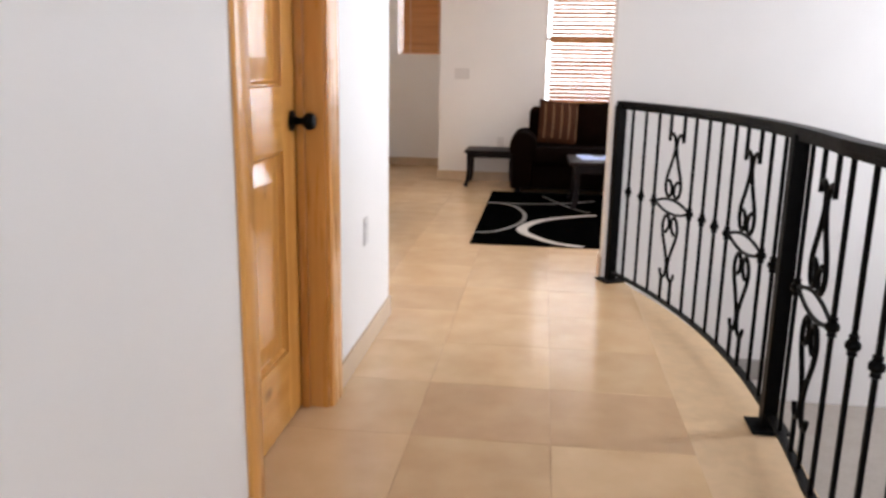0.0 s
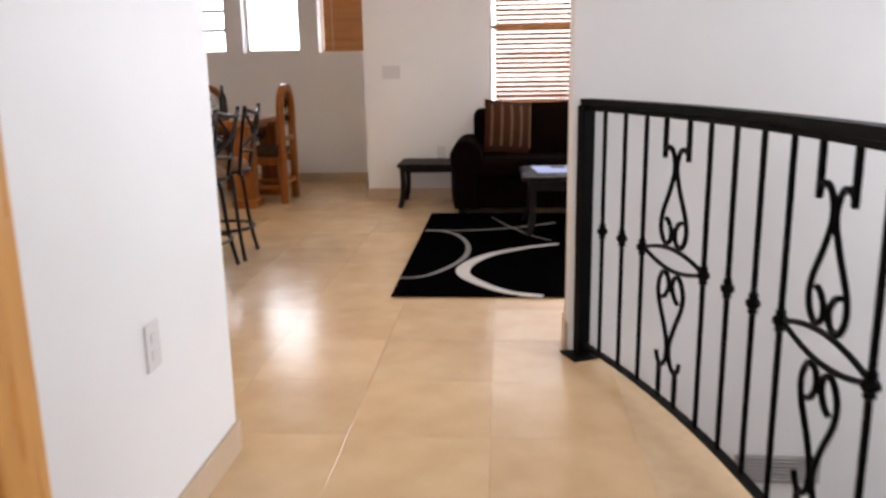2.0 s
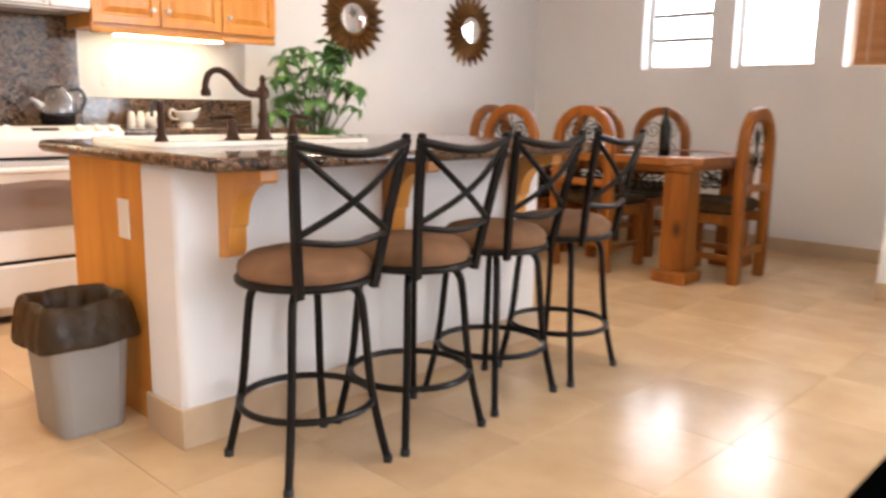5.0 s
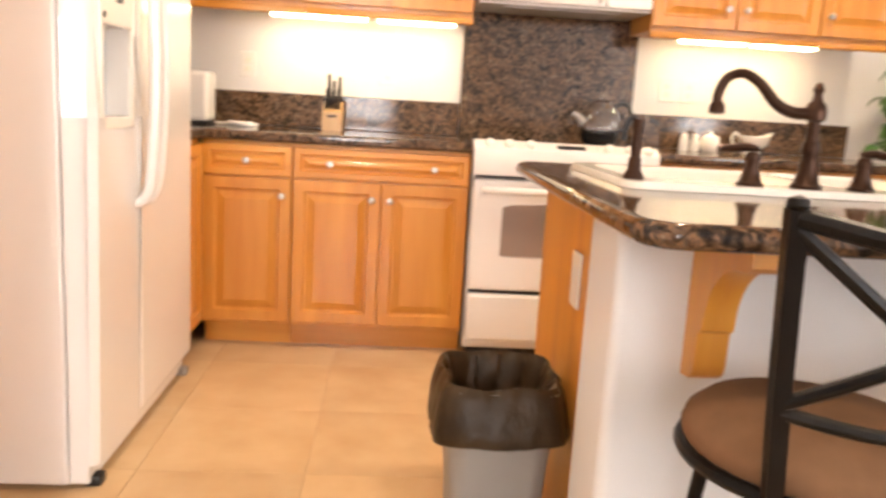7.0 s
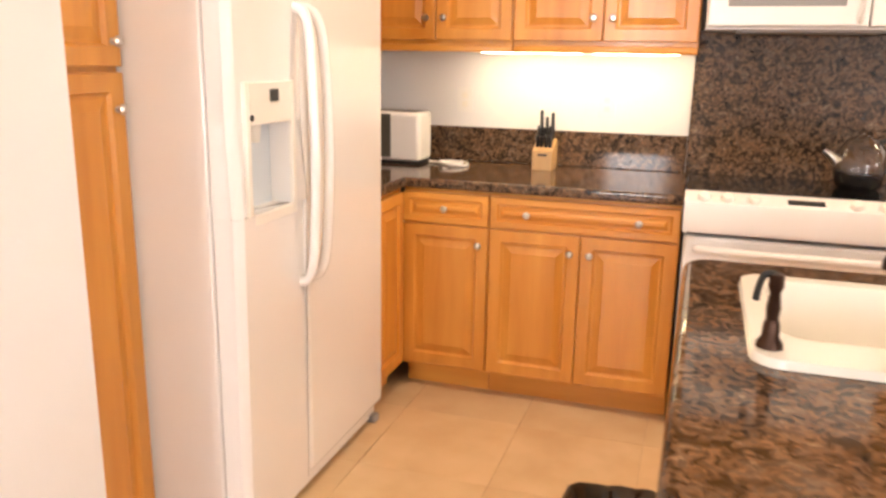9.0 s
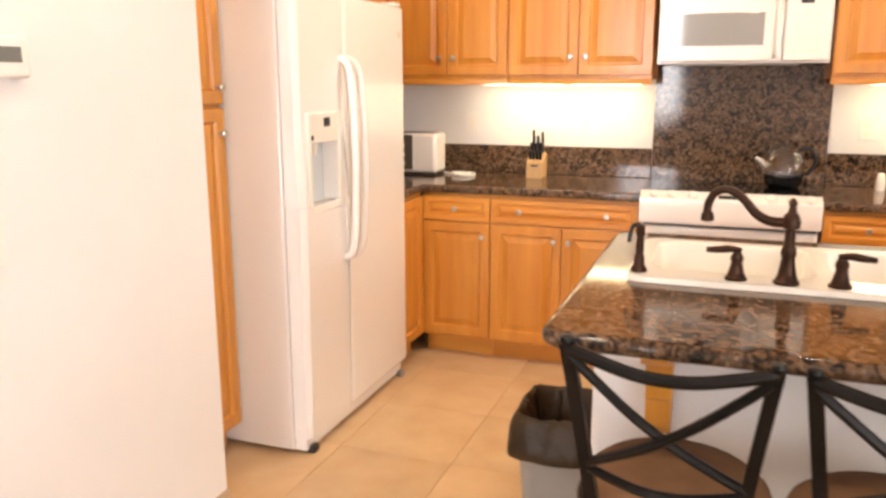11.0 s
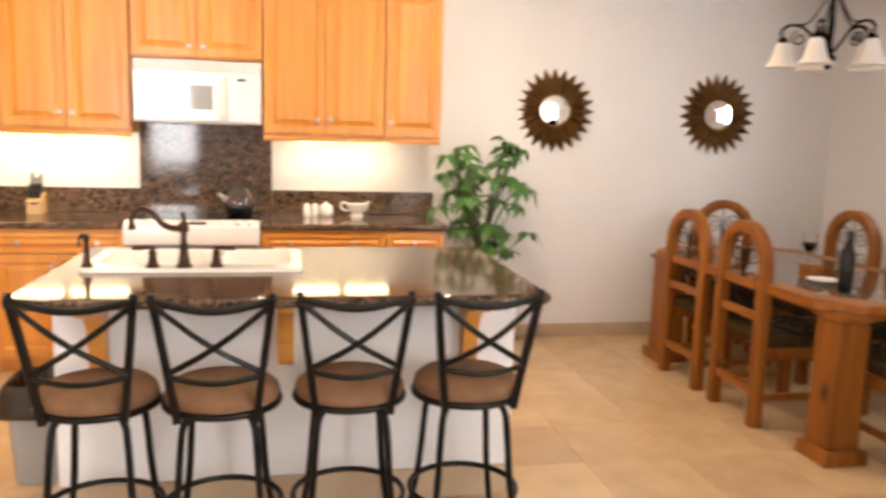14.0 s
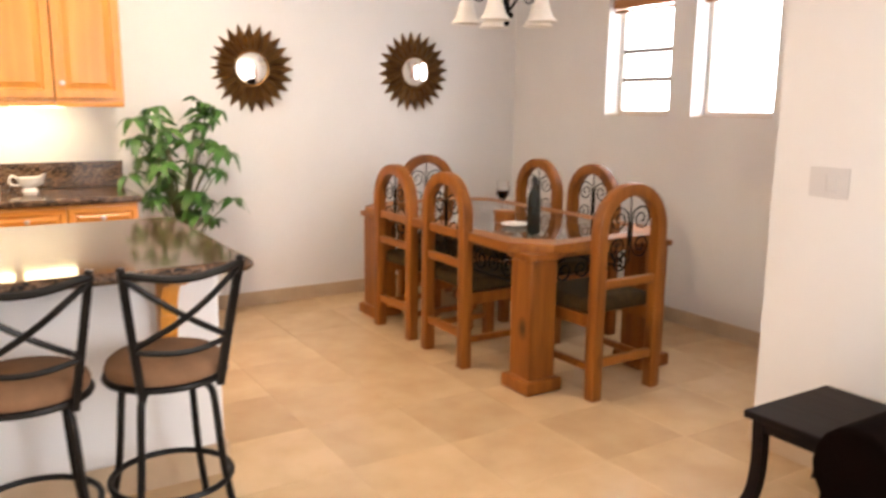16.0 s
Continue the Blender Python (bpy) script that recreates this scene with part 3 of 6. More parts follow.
def under_light(y0, y1):
    l = thing("under_cabinet_light", "lit warm fluorescent strip under the wall cabinet", "light", pose(-0.42, (y0 + y1) / 2, 1.440), "under cabinet lights")
    w = (y1 - y0) / 2
    part("housing", box(-0.05, -w, -0.012, 0.05, w, 0.003, 0.003), WHITE, l, "white metal housing")
    part("diffuser", box(-0.04, -w + 0.015, -0.026, 0.04, w - 0.015, -0.012, 0.005), TUBE, l, "glowing warm diffuser")


under_light(-0.92, -0.46)
under_light(-0.44, -0.06)
under_light(0.97, 1.30)
under_light(1.32, 1.64)


def fridge():
    f = thing("fridge", "white side-by-side refrigerator with ice dispenser and curved handles", "refrigerator", pose(0.338, -1.066, 0))
    W, H, D = 0.980, 1.765, 0.70
    part("body", box(0.0, -D, 0.02, W, -0.075, H - 0.01, 0.008), ENAMEL, f)
    part("grille", box(0.02, -0.13, 0.015, W - 0.02, -0.03, 0.085, 0.004), ENAMEL, f, "white recessed toe grille")
    split = 0.610
    door_r = part("door", box(0.004, -0.07, 0.075, split - 0.003, 0, H, 0.02, seg=4), ENAMEL, f, "wide white refrigerator door")
    # freezer door with the dispenser opening
    dx0, dx1, dz0, dz1 = 0.697, 0.909, 0.98, 1.212
    bm = bmesh.new()
    x0, x1 = split + 0.003, W - 0.004
    for b in ((x0, 0.075, x1, dz0), (x0, dz1, x1, H), (x0, dz0, dx0, dz1), (dx1, dz0, x1, dz1)):
        box(b[0], -0.07, b[1], b[2], 0, b[3], bm=bm)
    bmesh.ops.remove_doubles(bm, verts=bm.verts, dist=1e-4)
    es = [e for e in bm.edges if all(abs(v.co.y) < 1e-4 for v in e.verts) and
          (all(abs(v.co.x - x0) < 1e-4 for v in e.verts) or all(abs(v.co.x - x1) < 1e-4 for v in e.verts) or all(abs(v.co.z - H) < 1e-4 for v in e.verts))]
    bmesh.ops.bevel(bm, geom=es, offset=0.02, segments=4, affect="EDGES", profile=0.5)
    door_l = part("door", bm, ENAMEL, f, "white freezer door with dispenser")
    part("dispenser_recess", box(dx0, -0.066, dz0, dx1, -0.060, dz1), COOLGREY, door_l, "pale recessed dispenser back")
    part("dispenser_nozzle", rotated(lathe([(0.0, 0), (0.016, 0), (0.022, 0.05), (0.0, 0.05)], 12), pose((dx0 + dx1) / 2 + 0.02, -0.035, dz1 - 0.05)), CREAM, door_l)
    bm = bmesh.new()
    for b in ((dx0 - 0.022, dz0 - 0.03, dx0, dz1 + 0.11), (dx1, dz0 - 0.03, dx1 + 0.022, dz1 + 0.11), (dx0, dz0 - 0.03, dx1, dz0), (dx0, dz1, dx1, dz1 + 0.11)):
        box(b[0], -0.002, b[1], b[2], 0.012, b[3], 0.004, bm=bm)
    bez = part("dispenser_bezel", bm, CREAM, door_l, "raised cream dispenser surround")
    part("display", box(0.768, 0.012, dz1 + 0.058, 0.812, 0.014, dz1 + 0.090), BLACK, bez, "small black display")
    part("button", rotated(lathe([(0, 0.003), (0.008, 0.003), (0.009, 0)], 10), pose(dx1 - 0.005, 0.012, dz1 + 0.02, -90)), BLACK, bez)
    for hx in (split - 0.035, split + 0.035):
        s = 1 if hx > split else -1
        pts = curve([(hx, -0.004, 0.73), (hx, 0.030, 0.75), (hx + 0.006 * s, 0.050, 0.84), (hx + 0.010 * s, 0.062, 1.12), (hx + 0.006 * s, 0.050, 1.42), (hx, 0.030, 1.50), (hx, -0.004, 1.52)], 5)
        part("handle", tube(pts, 0.0155, 10), ENAMEL, door_r if hx < split else door_l, "long curved white handle")
    for hx in (0.05, W - 0.06):
        part("hinge_cover", box(hx - 0.035, -0.12, H, hx + 0.035, -0.01, H + 0.016, 0.005), ENAMEL, f)
        part("foot", box(hx - 0.022, -0.05, 0, hx + 0.022, -0.006, 0.03, 0.006), BLACK if hx > 0.5 else GREYP, f, "dark plastic front foot")
    part("badge", rotated(lathe([(0, 0.002), (0.014, 0.002), (0.015, 0)], 16), pose(0.06, 0.0, 1.64, -90)), NICKEL, f, "small round metal badge")


fridge()


def stove():
    s = thing("range", "white slide-in electric range with black glass cooktop", "range", pose(0.0, 0.006, 0))
    W = 0.766
    part("body", box(-0.60, 0.0, 0.03, 0.0, W, 0.905, 0.004), ENAMEL, s)
    part("cooktop", box(-0.585, -0.008, 0.905, -0.005, W + 0.004, 0.921, 0.004), BLACKGLASS, s, "black ceramic glass cooktop")
    prof = [(0.0, 0.79), (0.075, 0.79), (0.082, 0.81), (0.072, 0.90), (0.02, 0.932), (-0.01, 0.932), (-0.012, 0.915), (0.0, 0.905)]
    panel = prism(prof, -0.006, W + 0.004, "y")
    panel = part("control_panel", panel, ENAMEL, s, "sloping white control panel")
    tilt = pose(0.048, 0, 0.916, 0, 32, 0)
    for ky in (0.06, 0.14, 0.23, 0.56, 0.65, 0.72):
        k = part("knob", rotated(lathe([(0.0, 0.020), (0.017, 0.018), (0.020, 0.012), (0.024, 0.002), (0.024, -0.004)], 16), Matrix.Translation((0, ky, 0)) @ tilt), CERAMIC, panel, "round white control knob")
    part("display", rotated(box(-0.012, 0.34, 0.0, 0.010, 0.46, 0.003), tilt), BLACK, panel, "black oven clock display")
    # black strip fills the vent gap to give its shade
    part("vent_slot", box(0.004, 0.01, 0.776, 0.03, W - 0.01, 0.788), BLACK, s, "black strip standing in for the shaded vent gap")
    door = part("oven_door", box(0.002, 0.004, 0.30, 0.055, W - 0.006, 0.772, 0.012, seg=3), ENAMEL, s, "white oven door")
    part("oven_window", prism([(0.13, 0.45), (0.60, 0.45), (0.60, 0.655), (0.57, 0.668), (0.365, 0.680), (0.16, 0.668), (0.13, 0.655)], 0.050, 0.058, "x"), OVENGLASS, door, "arched brown tinted oven window")
    hb = tube(curve([(0.05, 0.05, 0.725), (0.085, 0.06, 0.730), (0.098, 0.15, 0.730), (0.102, 0.37, 0.730), (0.098, 0.60, 0.730), (0.085, 0.69, 0.730), (0.05, 0.70, 0.725)], 4), 0.016, 10)
    part("door_handle", hb, ENAMEL, door, "white bar handle")
    # another black strip for the shade between oven door and drawer
    part("gap", box(0.002, 0.01, 0.287, 0.045, W - 0.012, 0.299), BLACK, s, "black strip standing in for the shaded gap above the drawer")
    part("drawer", box(0.002, 0.004, 0.075, 0.058, W - 0.006, 0.284, 0.014, seg=3), ENAMEL, s, "white storage drawer")
    part("plinth", box(-0.5, 0.02, 0.0, -0.02, W - 0.02, 0.06), BLACK, s)


stove()


def microwave():
    m = thing("microwave", "white over-the-range microwave with dark window", "microwave", pose(XW, 0.014, 1.512))
    W, D, H = 0.764, 0.385, 0.383
    part("body", box(0.003, 0, 0, D - 0.03, W, H, 0.004), ENAMEL, m)
    grille = bmesh.new()
    for k in range(5):
        box(D - 0.032, 0.004, H - 0.062 + 0.0125 * k, D + 0.004, W - 0.004, H - 0.0535 + 0.0125 * k, 0.002, bm=grille)
    part("vent_grille", grille, ENAMEL, m, "white slatted vent grille")
    door = part("door", box(D - 0.03, 0.004, 0.01, D + 0.010, 0.555, H - 0.07, 0.010, seg=3), ENAMEL, m, "white microwave door")
    part("window", box(D + 0.006, 0.075, 0.082, D + 0.0125, 0.475, 0.232, 0.006), MICROGLASS, door, "reflective window, its grey lightened to carry the reflected room")
    part("handle", tube(curve([(D + 0.005, 0.525, 0.03), (D + 0.04, 0.528, 0.06), (D + 0.045, 0.528, 0.16), (D + 0.04, 0.528, 0.25), (D + 0.005, 0.525, 0.285)], 4), 0.011, 8), ENAMEL, door, "white vertical handle")
    pan = part("control_panel", box(D - 0.03, 0.559, 0.01, D + 0.008, W - 0.004, H - 0.07, 0.008), ENAMEL, m, "white keypad panel")
    part("display", box(D + 0.007, 0.62, 0.262, D + 0.0095, 0.675, 0.280), BLACK, pan, "small black display")
    for r in range(5):
        for c in range(3):
            part("key", box(D + 0.007, 0.60 + 0.04 * c, 0.05 + 0.038 * r, D + 0.009, 0.63 + 0.04 * c, 0.075 + 0.038 * r, 0.001), CREAM, pan)
    part("hood_filter", box(0.05, 0.12, -0.006, D - 0.08, W - 0.12, 0.001), VENTM, m, "grey hood filter underneath")


microwave()

# ---- island ----
IX0, IX1, IY0, IY1 = 1.01, 2.205, 0.042, 1.885


def island():
    isl = thing("kitchen_island", "kitchen island with maple end panel and white stucco bar wall", "kitchen island", pose(0, 0, 0))
    carcass = box(1.07, 0.115, 0.10, 1.663, 0.135, 0.873, 0.002)
    box(1.07, 1.82, 0.10, 1.663, 1.84, 0.873, 0.002, bm=carcass)
    box(1.07, 0.135, 0.10, 1.09, 1.82, 0.873, bm=carcass)
    box(1.09, 0.135, 0.10, 1.663, 1.82, 0.12, bm=carcass)
    part("cabinet_body", carcass, MAPLE, isl, "honey maple cabinet body and end panel")
    part("toe_kick", box(1.14, 0.12, 0.0, 1.663, 1.835, 0.10), MAPLE_H, isl)
    part("bar_wall", box(1.665, 0.092, 0.0, 1.888, 1.858, 0.873, 0.022, seg=4), PAINT, isl, "white painted stucco bar wall with rounded corners")
    bm = box(1.889, 0.080, 0.0, 1.901, 1.870, 0.128, 0.003)
    box(1.665, 0.080, 0.0, 1.8885, 0.0915, 0.128, 0.003, bm=bm)
    box(1.665, 1.8585, 0.0, 1.8885, 1.870, 0.128, 0.003, bm=bm)
    part("tile_base", bm, BASE, isl, "beige travertine tile base")
    for y0, w in ((0.125, 0.565), (0.695, 0.565), (1.265, 0.565)):
        d = part("door", rotated(panel_door(w, 0.74), pose(0, w, 0, 0, 0, 180)), MAPLE, isl, smooth=False)
        d.location = (1.069, y0, 0.115)
    out = part("outlet", box(1.465, 0.108, 0.610, 1.540, 0.1145, 0.740, 0.002), CREAM, isl, "cream double outlet plate")
    # corbels under the bar overhang
    prof = [(1.889, 0.872), (2.125, 0.872), (2.125, 0.838), (2.112, 0.828), (2.090, 0.826)]
    prof += [(2.090 - 0.125 * math.sin(radians(a)), 0.701 + 0.125 * math.cos(radians(a))) for a in range(10, 91, 10)]
    prof += [(1.962, 0.690), (1.950, 0.682), (1.948, 0.620), (1.942, 0.602), (1.928, 0.590), (1.889, 0.585)]
    for y in (0.232, 0.905, 1.625):
        part("corbel", prism(prof, y, y + 0.06, "y"), MAPLE, isl, "scrolled maple corbel under the overhang")


island()
# worktop with the sink's cut-out: four slabs sharing one outline, edges rounded by a nosing bar
SX0, SX1, SY0, SY1 = 1.175, 1.725, 0.145, 1.00
top = bmesh.new()
outer = rounded_rect(IX0, IY0, IX1, IY1, 0.045, 4)
inner = rounded_rect(SX0 + 0.02, SY0 + 0.02, SX1 - 0.02, SY1 - 0.02, 0.03, 4)
for z in (0.875, 0.915):
    vo = [top.verts.new((x, y, z)) for x, y in outer]
    vi = [top.verts.new((x, y, z)) for x, y in inner]
    es = [top.edges.new((v[i], v[(i + 1) % len(v)])) for v in (vo, vi) for i in range(len(v))]
    bmesh.ops.triangle_fill(top, use_beauty=True, use_dissolve=False, edges=es)
top.verts.ensure_lookup_table()
n_o, n_i = len(outer), len(inner)
vs = list(top.verts)
for start, n in ((0, n_o), (n_o, n_i)):
    lo, hi = vs[start:start + n], vs[n_o + n_i + start:n_o + n_i + start + n]
    for i in range(n):
        top.faces.new((lo[i], lo[(i + 1) % n], hi[(i + 1) % n], hi[i]))
bmesh.ops.recalc_face_normals(top, faces=top.faces)
isl_top = tagged(link("island_worktop", top, GRANITE, smooth=False), "polished brown speckled granite island worktop with rounded edge", "worktop")
nose = [(x, y, 0.895) for x, y in rounded_rect(IX0 - 0.002, IY0 - 0.002, IX1 + 0.002, IY1 + 0.002, 0.047, 4)]
part("bullnose_edge", tube(nose, 0.0195, 10, closed=True), GRANITE, isl_top, "rounded granite edge")


def sink():
    s = thing("sink", "white double-bowl drop-in sink set in the island", "sink", pose(SX0, SY0, 0.915))
    W, L = SX1 - SX0, SY1 - SY0
    rim = bmesh.new()
    o = rounded_rect(0, 0, W, L, 0.05, 5)
    loops = []
    for x0, y0, x1, y1, r in ((0.04, 0.045, W - 0.115, L * 0.56, 0.06), (0.04, L * 0.56 + 0.04, W - 0.115, L - 0.045, 0.06)):
        loops.append(rounded_rect(x0, y0, x1, y1, r, 5))
    vo = [rim.verts.new((x, y, 0.016)) for x, y in o]
    es = [rim.edges.new((vo[i], vo[(i + 1) % len(vo)])) for i in range(len(vo))]
    tops = []
    for lp in loops:
        v = [rim.verts.new((x, y, 0.016)) for x, y in lp]
        tops.append(v)
        es += [rim.edges.new((v[i], v[(i + 1) % len(v)])) for i in range(len(v))]
    bmesh.ops.triangle_fill(rim, use_beauty=True, use_dissolve=False, edges=es)
    low = [rim.verts.new((x - math.copysign(0.004, W / 2 - x), y - math.copysign(0.004, L / 2 - y), 0.001)) for x, y in o]
    for i in range(len(o)):
        rim.faces.new((vo[i], vo[(i + 1) % len(o)], low[(i + 1) % len(o)], low[i]))
    bmesh.ops.recalc_face_normals(rim, faces=rim.faces)
    part("rim", rim, SINKM, s, "raised white porcelain rim")
    for lp in loops:
        bm = bmesh.new()
        cx, cy = sum(p[0] for p in lp) / len(lp), sum(p[1] for p in lp) / len(lp)
        rings = []
        for k, z in ((1.0, 0.016), (0.97, 0.006), (0.94, -0.10), (0.90, -0.155), (0.80, -0.175), (0.12, -0.180)):
            rings.append([bm.verts.new((cx + (x - cx) * k, cy + (y - cy) * k, z)) for x, y in lp])
        for a, b in zip(rings, rings[1:]):
            for j in range(len(a)):
                bm.faces.new((a[j], a[(j + 1) % len(a)], b[(j + 1) % len(a)], b[j]))
        bm.faces.new(rings[-1])
        bmesh.ops.recalc_face_normals(bm, faces=bm.faces)
        bowl = part("bowl", bm, SINKM, s, "deep white porcelain bowl")
        part("drain", rotated(lathe([(0.0, 0.004), (0.035, 0.004), (0.042, 0.0)], 16), pose(cx, cy, -0.179)), NICKEL, bowl, "metal drain")


sink()
ZS = 0.932


def bell(h, r):
    return [(r * 1.25, 0), (r * 1.25, 0.006), (r, 0.012), (r * 0.80, h * 0.35), (r * 0.62, h * 0.62), (r * 0.75, h * 0.72), (r * 0.70, h * 0.85), (r * 0.45, h * 0.97), (0, h)]


def faucet():
    f = thing("faucet", "oil-rubbed bronze swivel faucet with curved spout", "faucet", pose(1.685, 0.538, ZS) @ Matrix.Scale(1.06, 4))
    part("base", lathe(bell(0.10, 0.024), 16), BRONZE, f)
    part("column", lathe([(0.013, 0.05), (0.012, 0.13), (0.020, 0.135), (0.021, 0.150), (0.017, 0.165), (0.010, 0.172), (0.008, 0.185), (0.011, 0.193), (0.005, 0.205), (0, 0.207)], 14), BRONZE, f)
    d = Vector((-0.14, -0.99, 0)).normalized()
    line = [(0.0, 0.148), (0.042, 0.146), (0.078, 0.162), (0.112, 0.198), (0.146, 0.216), (0.176, 0.206), (0.190, 0.176), (0.190, 0.152)]
    part("spout", tube(curve([(d.x * r, d.y * r, z) for r, z in line], 5), [0.013 - 0.003 * min(1, i / 20) for i in range(36)], 10), BRONZE, f, "swan-neck bronze spout")
    part("aerator", lathe([(0.009, 0.138), (0.016, 0.141), (0.015, 0.155), (0.011, 0.163)], 12, at=(d.x * 0.190, d.y * 0.190, -0.003)), BRONZE, f)


faucet()


def tap_handle(y, side):
    h = thing("lever_tap", "oil-rubbed bronze lever tap on the sink deck", "tap", pose(1.680, y, ZS) @ Matrix.Scale(0.86, 4), "lever taps on the sink")
    part("base", lathe(bell(0.085, 0.026), 16), BRONZE, h)
    part("lever", tube(curve([(0, side * -0.012, 0.088), (0, side * 0.02, 0.092), (0, side * 0.05, 0.088), (0, side * 0.088, 0.085)], 4), [0.008 + 0.004 * math.sin(i / 12 * math.pi) for i in range(13)], 8), BRONZE, h, "short bronze lever")


tap_handle(0.418, -1)
tap_handle(0.662, 1)
sp = thing("side_sprayer", "oil-rubbed bronze side sprayer on the sink deck", "sprayer", pose(1.668, 0.172, ZS) @ Matrix.Diagonal((0.8, 0.8, 1.0, 1.0)))
part("base", lathe([(0.028, 0), (0.027, 0.008), (0.018, 0.018), (0.017, 0.04), (0.011, 0.05)], 14), BRONZE, sp)
part("wand", lathe([(0.012, 0.045), (0.015, 0.068), (0.011, 0.092), (0.016, 0.104), (0.015, 0.124), (0, 0.128)], 12), BRONZE, sp)
part("trigger", tube(curve([(0, 0.012, 0.118), (0, -0.02, 0.124), (0, -0.032, 0.104), (0, -0.036, 0.078)], 4), 0.007, 8), BLACK, sp, "black trigger lever")


def bin_with_liner():
    b = thing("waste_bin", "grey plastic waste bin with brown-black liner beside the island", "waste bin", pose(1.47, -0.052, 0) @ Matrix.Diagonal((0.95, 0.93, 1.06, 1.0)))
    bm = bmesh.new()
    rings = []
    for z, w, d, r in ((0.0, 0.115, 0.105, 0.03), (0.012, 0.122, 0.112, 0.035), (0.385, 0.150, 0.140, 0.05), (0.40, 0.154, 0.144, 0.05)):
        rings.append([bm.verts.new((x, y, z)) for x, y in rounded_rect(-w, -d, w, d, r, 4)])
    for a, c in zip(rings, rings[1:]):
        for j in range(len(a)):
            bm.faces.new((a[j], a[(j + 1) % len(a)], c[(j + 1) % len(a)], c[j]))
    bm.faces.new(rings[0][::-1])
    part("bucket", bm, GREYP, b)
    # folded-over flap, rim and the hollow inside, creased by noise
    bm = bmesh.new()
    rings = []
    prof = [(0.282, 0.172), (0.276, 0.180), (0.280, 0.186), (0.292, 0.187), (0.312, 0.184), (0.335, 0.180), (0.365, 0.175), (0.390, 0.168), (0.405, 0.160),
            (0.411, 0.152), (0.405, 0.143), (0.385, 0.133), (0.355, 0.124), (0.32, 0.112), (0.28, 0.098), (0.23, 0.080), (0.17, 0.055), (0.15, 0.02)]
    for i, (z, w) in enumerate(prof):
        ring = []
        for k in range(88):
            a = 2 * math.pi * k / 88
            c, s = math.cos(a), math.sin(a)
            q = 1 / (abs(c) ** 4 + abs(s) ** 4) ** 0.25
            p = Vector((c * 3.2, s * 3.2, z * 9))
            crease = noise.noise(p) * 0.010 + abs(noise.noise(p * 2.1 + Vector((4, 1, 0)))) * 0.010 + noise.noise(p * 4.3) * 0.003
            fold = 1.0 if i < 10 else 1.9
            r = w * q + (crease - 0.004) * fold
            drop = (0.016 * noise.noise(Vector((c * 1.5, s * 1.5, 7.0))) - 0.012 * math.cos(a - 3.6)) if i < 5 else 0.010 * noise.noise(Vector((c * 1.8, s * 1.8, 2.0)))
            ring.append(bm.verts.new((c * r * 1.02, s * r * 0.95, z + drop)))
        rings.append(ring)
    for a, c in zip(rings, rings[1:]):
        for j in range(len(a)):
            bm.faces.new((a[j], a[(j + 1) % len(a)], c[(j + 1) % len(a)], c[j]))
    bm.faces.new(rings[-1])
    bmesh.ops.recalc_face_normals(bm, faces=bm.faces)
    part("liner", bm, BAG, b, "crumpled brown-black plastic liner folded over the rim")


bin_with_liner()


